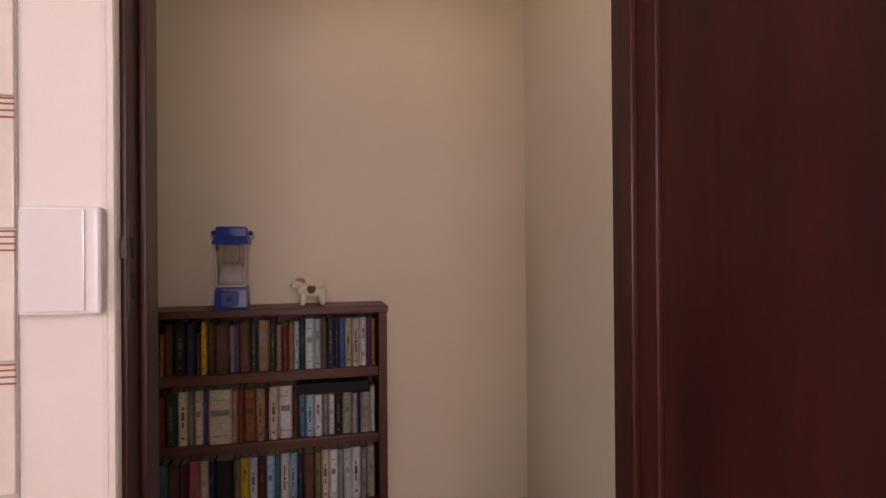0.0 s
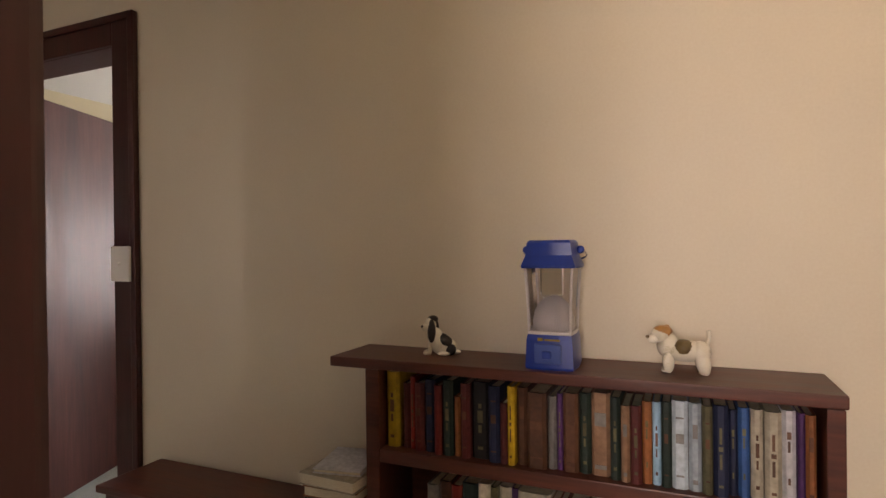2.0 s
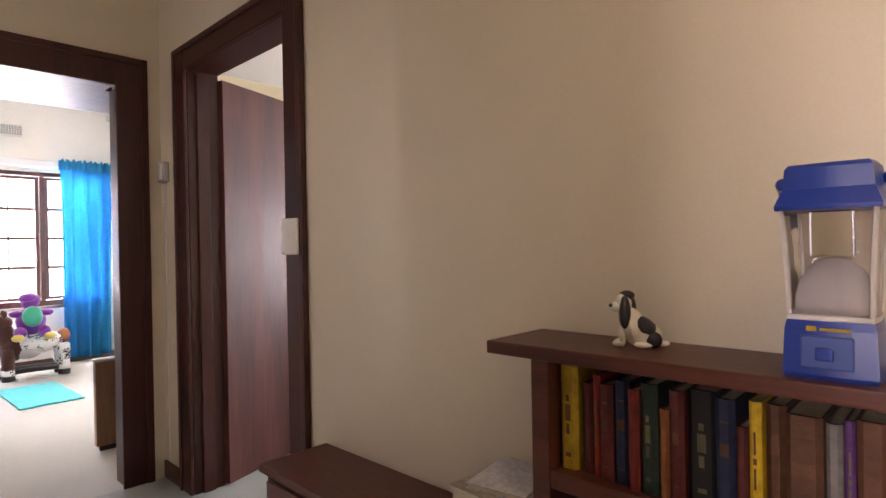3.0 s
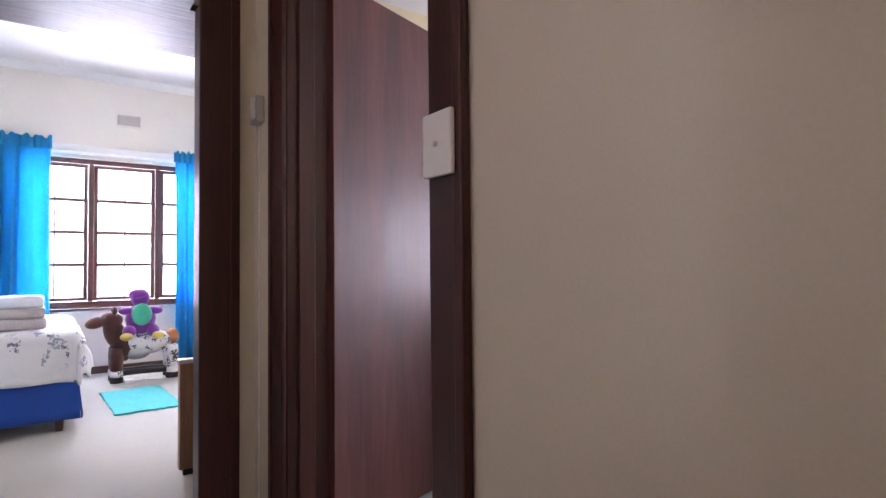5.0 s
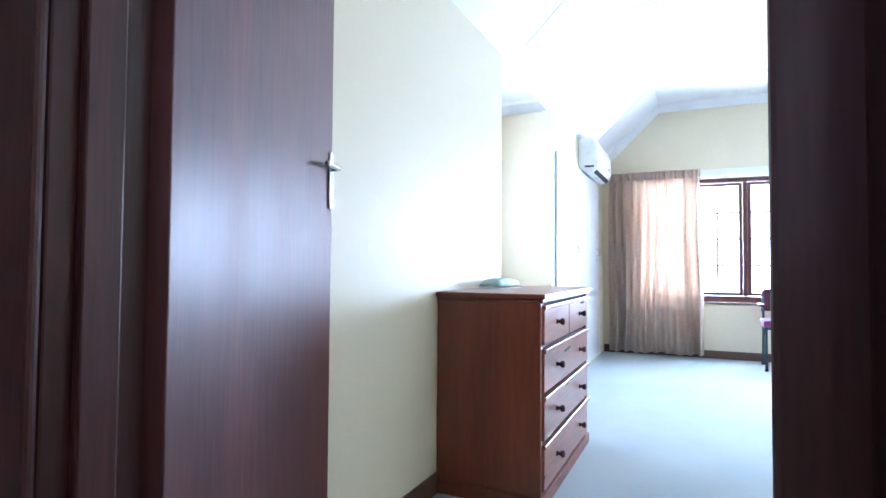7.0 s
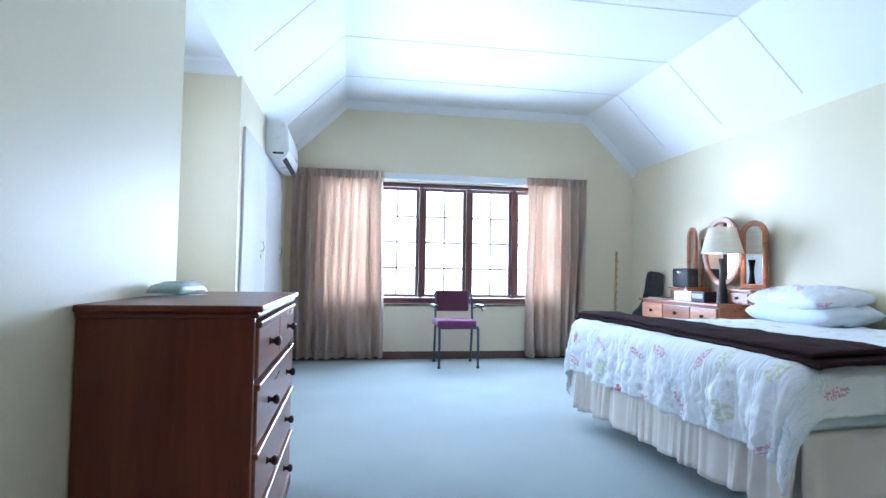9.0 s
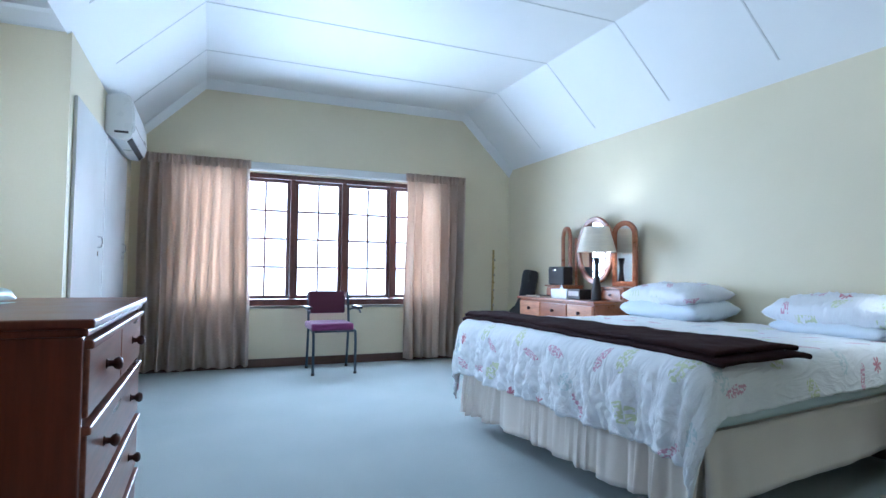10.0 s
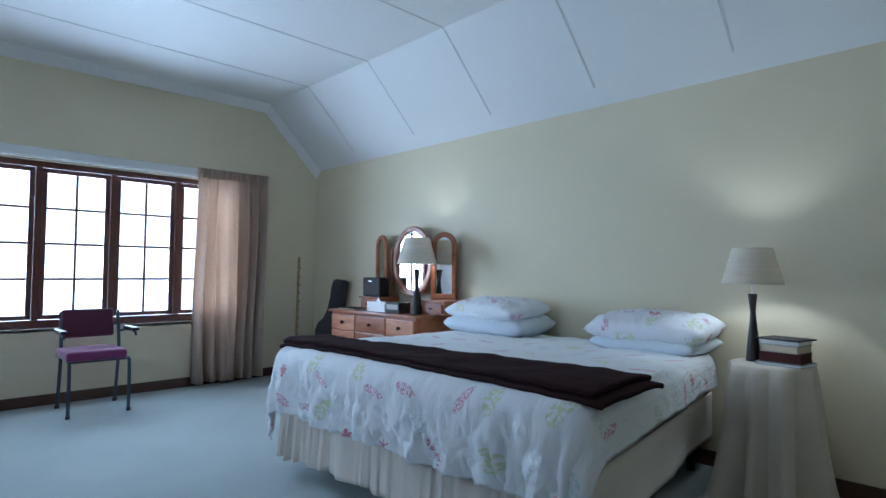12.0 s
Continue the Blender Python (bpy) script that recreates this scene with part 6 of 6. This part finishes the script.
# guitar bag and brass instrument in the corner


def guitar_bag():
    th = thing("guitar_bag", (1.12, 7.85, 0), "black guitar bag standing in the corner", "guitar bag")
    m = pose(1.05, 7.90, 0.0, -6, 8, -42)
    rows = [(0.00, 0.10), (0.03, 0.165), (0.12, 0.195), (0.22, 0.185), (0.32, 0.15), (0.40, 0.135), (0.48, 0.145), (0.55, 0.13), (0.60, 0.095), (0.68, 0.075), (0.80, 0.068), (0.92, 0.072), (0.985, 0.066), (1.0, 0.045)]
    b = bmesh.new()
    loops = []
    for z, w in rows:
        d = 0.06 if z < 0.58 else 0.045
        loops.append([b.verts.new(m @ Vector((w * 1.2 * (abs(math.cos(a)) ** 0.6) * (1 if math.cos(a) > 0 else -1), d * (abs(math.sin(a)) ** 0.5) * (1 if math.sin(a) > 0 else -1), z))) for a in [2 * math.pi * i / 28 for i in range(28)]])
    for lo, hi in zip(loops, loops[1:]):
        for i in range(28):
            b.faces.new((lo[i], lo[(i + 1) % 28], hi[(i + 1) % 28], hi[i]))
    b.faces.new(list(reversed(loops[0])))
    b.faces.new(loops[-1])
    part("bag", b, CASE, th, smooth=True)
    b = tube([m @ Vector(p) for p in ((0.0, -0.05, 0.98), (0.0, -0.075, 0.955), (0.0, -0.075, 0.90), (0.0, -0.05, 0.88))], 0.008, 8)
    part("handle", b, BLACK, th, smooth=True)
    part("zip", tube([m @ Vector((w * 1.18, -0.02, z)) for z, w in rows[1:-1]], 0.003, 6, smooth=0), STEEL, th)


guitar_bag()
flute = thing("brass_wind_instrument", (0.99, 8.36, 0), "slender brass wind instrument on a stand in the corner", "instrument")
part("tube", tube([(0.99, 8.36, 0.04), (1.02, 8.365, 1.215)], 0.013, 12), BRASS, flute, smooth=True)
for k in range(9):
    z = 0.42 + 0.085 * k
    part("key", ball((0.992 + 0.0255 * z, 8.343, z), (0.012, 0.008, 0.012), segments=10), BRASS if k % 2 else STEEL, flute, smooth=True)
part("stand_base", capped([(0.09, 0), (0.09, 0.012), (0.02, 0.03)], (0.99, 8.36, 0), 20), BLACK, flute)

# ---- second bedroom ----
kbed = thing("single_bed", (-5.5, 1.32, 0), "single bed base with a royal blue valance", "bed")
part("base", box(-6.50, -4.66, 0.88, 1.77, 0.10, 0.36, 0.02), BLUE_SKIRT, kbed)
for x in (-6.4, -4.75):
    for y in (0.97, 1.70):
        part("leg", capped([(0.02, 0), (0.025, 0.10)], (x, y, 0), 12), BASE_WOOD, kbed)
thicken(part("valance", sheet(60, 5, lambda u, v: (-4.63 - 0.012 * math.sin(9 * u) * (1 - v), 0.86 + 0.93 * u + 0.03 * (1 - v) * (u - 0.5), 0.085 + 0.28 * v)), BLUE_SKIRT, kbed, "royal blue valance", smooth=True), 0.004)
thicken(part("valance", sheet(60, 5, lambda u, v: (-6.5 + 1.87 * u, 1.79 + 0.02 * (1 - v) + 0.012 * math.sin(22 * u) * (1 - v), 0.085 + 0.28 * v)), BLUE_SKIRT, kbed, "royal blue valance", smooth=True), 0.004)
solid("mattress", box(-6.50, -4.65, 0.87, 1.78, 0.362, 0.56, 0.04, segments=3), SHEET, "white mattress on the single bed", "mattress", smooth=True)


def kids_duvet(u, v):
    x = -6.30 + 1.95 * u
    y = 0.66 + 1.40 * v
    dx, dy0, dy1 = max(0.0, x + 4.67), max(0.0, 0.88 - y), max(0.0, y - 1.76)
    dy = max(dy0, dy1)
    d = (dx ** 3 + dy ** 3) ** (1 / 3)
    k = min(1, d / 0.25)
    fold = k * (0.02 * math.sin(17 * y + 1) + 0.015 * noise.noise((6 * x, 6 * y, 8)))
    tot = max(dx + dy, 1e-6)
    o = min(d, 0.05) + fold
    z = 0.605 + 0.02 * noise.noise((3 * x, 3 * y, 2)) - max(0.0, d - 0.03) * (1.0 - 0.25 * (dx > 0.1) * (dy > 0.1))
    px = x if dx == 0 else -4.67 + dx / tot * (o + 0.5 * d * (dy > 0.08))
    py = y if dy == 0 else (1.76 + dy / tot * (o + 0.35 * d * (dx > 0.08)) if dy1 else 0.88 - dy / tot * o)
    return (px, py, z)


thicken(solid("duvet", sheet(80, 60, kids_duvet), BUTTERFLY, "white butterfly print duvet on the single bed", "duvet", smooth=True), 0.012, 1.0)
bl = thing("folded_blanket", (-4.98, 1.42, 0.62), "grey blankets folded in a stack on the single bed", "blanket")
for k, (w, d) in enumerate(((0.46, 0.44), (0.45, 0.42), (0.43, 0.41))):
    b = box(-4.98 - w / 2, -4.98 + w / 2, 1.41 - d / 2, 1.41 + d / 2, 0.632 + 0.066 * k, 0.632 + 0.066 * k + 0.068, 0.03, segments=4)
    part("fold", b, BLANKET if k < 2 else PLAIN_PILLOW, bl, smooth=True)


def rug(x0, x1, y0, y1, turn, label):
    rnd_ = random.Random(int(x0 * 10))
    m = pose((x0 + x1) / 2, (y0 + y1) / 2, 0, 0, 0, turn)
    b = sheet(40, 20, lambda u, v: m @ Vector(((u - 0.5) * (x1 - x0) + rnd_.uniform(-0.008, 0.008) * (u in (0, 1)), (v - 0.5) * (y1 - y0) + rnd_.uniform(-0.008, 0.008) * (v in (0, 1)), 0.014 + rnd_.uniform(-0.002, 0.002))))
    thicken(solid("rug", b, RUG, label, "rug", "aqua rugs"), 0.012, -1)


rug(-5.80, -4.93, 2.00, 2.43, 2, "aqua shaggy rug beside the toy horse")
rug(-4.27, -3.77, 0.70, 1.41, -2, "aqua shaggy rug at the foot of the single bed")


def toy_horse():
    th = thing("toy_horse", (-6.3, 2.3, 0), "brown and spotted plush rocking horse by the window", "toy")
    x = -6.30
    part("body", ball((x, 2.36, 0.335), (0.115, 0.245, 0.115)), PLUSH_SPOT, th, "white plush with black spots", smooth=True)
    b = ball((x, 2.19, 0.30), (0.11, 0.10, 0.13))
    ball((x, 2.13, 0.43), (0.08, 0.085, 0.15), b, Matrix.Rotation(radians(18), 4, "X"))
    ball((x, 2.10, 0.545), (0.075, 0.095, 0.075), b)
    ball((x, 1.985, 0.530), (0.056, 0.085, 0.050), b, Matrix.Rotation(radians(14), 4, "X"))
    ball((x, 2.135, 0.16), (0.055, 0.05, 0.10), b)
    part("neck_and_head", b, PLUSH_BROWN, th, "dark brown plush", smooth=True)
    for s in (-1, 1):
        part("ear", ball((x + s * 0.045, 2.125, 0.628), (0.016, 0.022, 0.036), segments=10), PLUSH_BROWN, th, smooth=True)
        part("eye", ball((x + s * 0.062, 2.06, 0.565), (0.012, 0.012, 0.012), segments=8), BLACK, th, smooth=True)
        for y in (2.14, 2.585):
            leg = part("leg", capped([(0.045, 0.055), (0.05, 0.12), (0.055, 0.22), (0.05, 0.30)], (x + s * 0.075, y, 0), 14), PLUSH_BROWN if y < 2.3 else PLUSH_SPOT, th, smooth=True)
            part("fetlock", capped([(0.050, 0.05), (0.056, 0.075), (0.048, 0.11)], (x + s * 0.075, y, 0), 14), PLUSH_SPOT, leg, "white fetlock with black spots", smooth=True)
            part("hoof", capped([(0.052, 0.0), (0.055, 0.01), (0.05, 0.055)], (x + s * 0.075, y, 0), 14), BLACK, leg, "black hoof")
        part("rocker", tube([(x + s * 0.075, 2.10, 0.075), (x + s * 0.075, 2.30, 0.085), (x + s * 0.075, 2.62, 0.075)], 0.026, 8), BLACK, th, smooth=True)
    part("tail", ball((x, 2.60, 0.37), (0.05, 0.06, 0.075)), PLUSH_MANE, th, "russet tail", smooth=True)
    part("saddle_cloth", ball((x, 2.30, 0.25), (0.118, 0.12, 0.07)), GREY_PLASTIC, th, smooth=True)


toy_horse()


def plush_toy():
    x, y, z = -6.28, 2.33, 0.44
    th = thing("plush_toy", (x, y, z), "purple plush toy with green belly sitting on the toy horse", "toy")
    part("body", ball((x + 0.02, y, z + 0.11), (0.10, 0.125, 0.14)), PLUSH_PURPLE, th, smooth=True)
    b = ball((x + 0.02, y - 0.005, z + 0.30), (0.075, 0.08, 0.085))
    ball((x + 0.06, y - 0.03, z + 0.335), (0.06, 0.075, 0.045), b)
    part("head", b, PLUSH_PURPLE, th, smooth=True)
    part("belly", ball((x + 0.085, y, z + 0.15), (0.06, 0.085, 0.105)), PLUSH_GREEN, th, "green belly", smooth=True)
    for s in (-1, 1):
        part("arm", ball((x + 0.05, y + s * 0.12, z + 0.185), (0.04, 0.06, 0.035)), PLUSH_PURPLE, th, smooth=True)
        leg = part("leg", ball((x + 0.07, y + s * 0.095, z + 0.005), (0.085, 0.055, 0.055)), PLUSH_PURPLE, th, smooth=True)
        part("foot", ball((x + 0.15, y + s * 0.125, z - 0.035), (0.035, 0.052, 0.035)), PLUSH_YELLOW, leg, "yellow foot", smooth=True)


plush_toy()
plug = thing("extension_lead", (-6.42, 2.33, 0), "white plug and cable on the floor by the wall", "cable")
part("socket", box(-6.17, -6.09, 2.19, 2.26, 0.002, 0.034, 0.006), WHITE_PLASTIC, plug)
part("cable", tube([(-6.16, 2.26, 0.012), (-6.22, 2.36, 0.008), (-6.14, 2.46, 0.008), (-6.25, 2.56, 0.008), (-6.60, 2.62, 0.008), (-6.82, 2.60, 0.10)], 0.006, 6), WHITE_PLASTIC, plug, smooth=True)
low = thing("headboard", (-3.47, 2.35, 0), "brown wooden headboard panel standing inside the doorway", "headboard")
part("body", box(-3.495, -3.445, 2.150, 2.62, 0.03, 0.535, 0.004), BROWN_BOARD, low)
part("top", box(-3.502, -3.438, 2.143, 2.63, 0.536, 0.556, 0.009, segments=3), GREY_PLASTIC, low, "pale rounded top")
# set-back plinth takes the painted gap shade
part("plinth", box(-3.485, -3.455, 2.17, 2.60, 0, 0.029), GAP_SHADOW, low)

vent = thing("wall_vent", (KW, 2.29, 2.42), "white slotted air vent high on the wall", "vent")
part("frame", boxes((KW + 0.001, KW + 0.014, 2.177, 2.396, 2.420, 2.430), (KW + 0.001, KW + 0.014, 2.177, 2.396, 2.535, 2.545), (KW + 0.001, KW + 0.014, 2.177, 2.187, 2.430, 2.535), (KW + 0.001, KW + 0.014, 2.386, 2.396, 2.430, 2.535)), PLASTIC, vent)
# dark sheet behind the slats paints the shade of the vent holes
part("backing", box(KW + 0.0005, KW + 0.003, 2.187, 2.386, 2.430, 2.535), GAP_SHADOW, vent)
for k in range(6):
    part("slat", box(KW + 0.003, KW + 0.012, 2.187, 2.386, 2.432 + 0.0178 * k, 2.439 + 0.0178 * k, 0.001), PLASTIC, vent)
for k in range(8):
    y = 2.187 + 0.0221 * (k + 1)
    part("bar", box(KW + 0.003, KW + 0.0125, y - 0.0028, y + 0.0028, 2.430, 2.535), PLASTIC, vent)
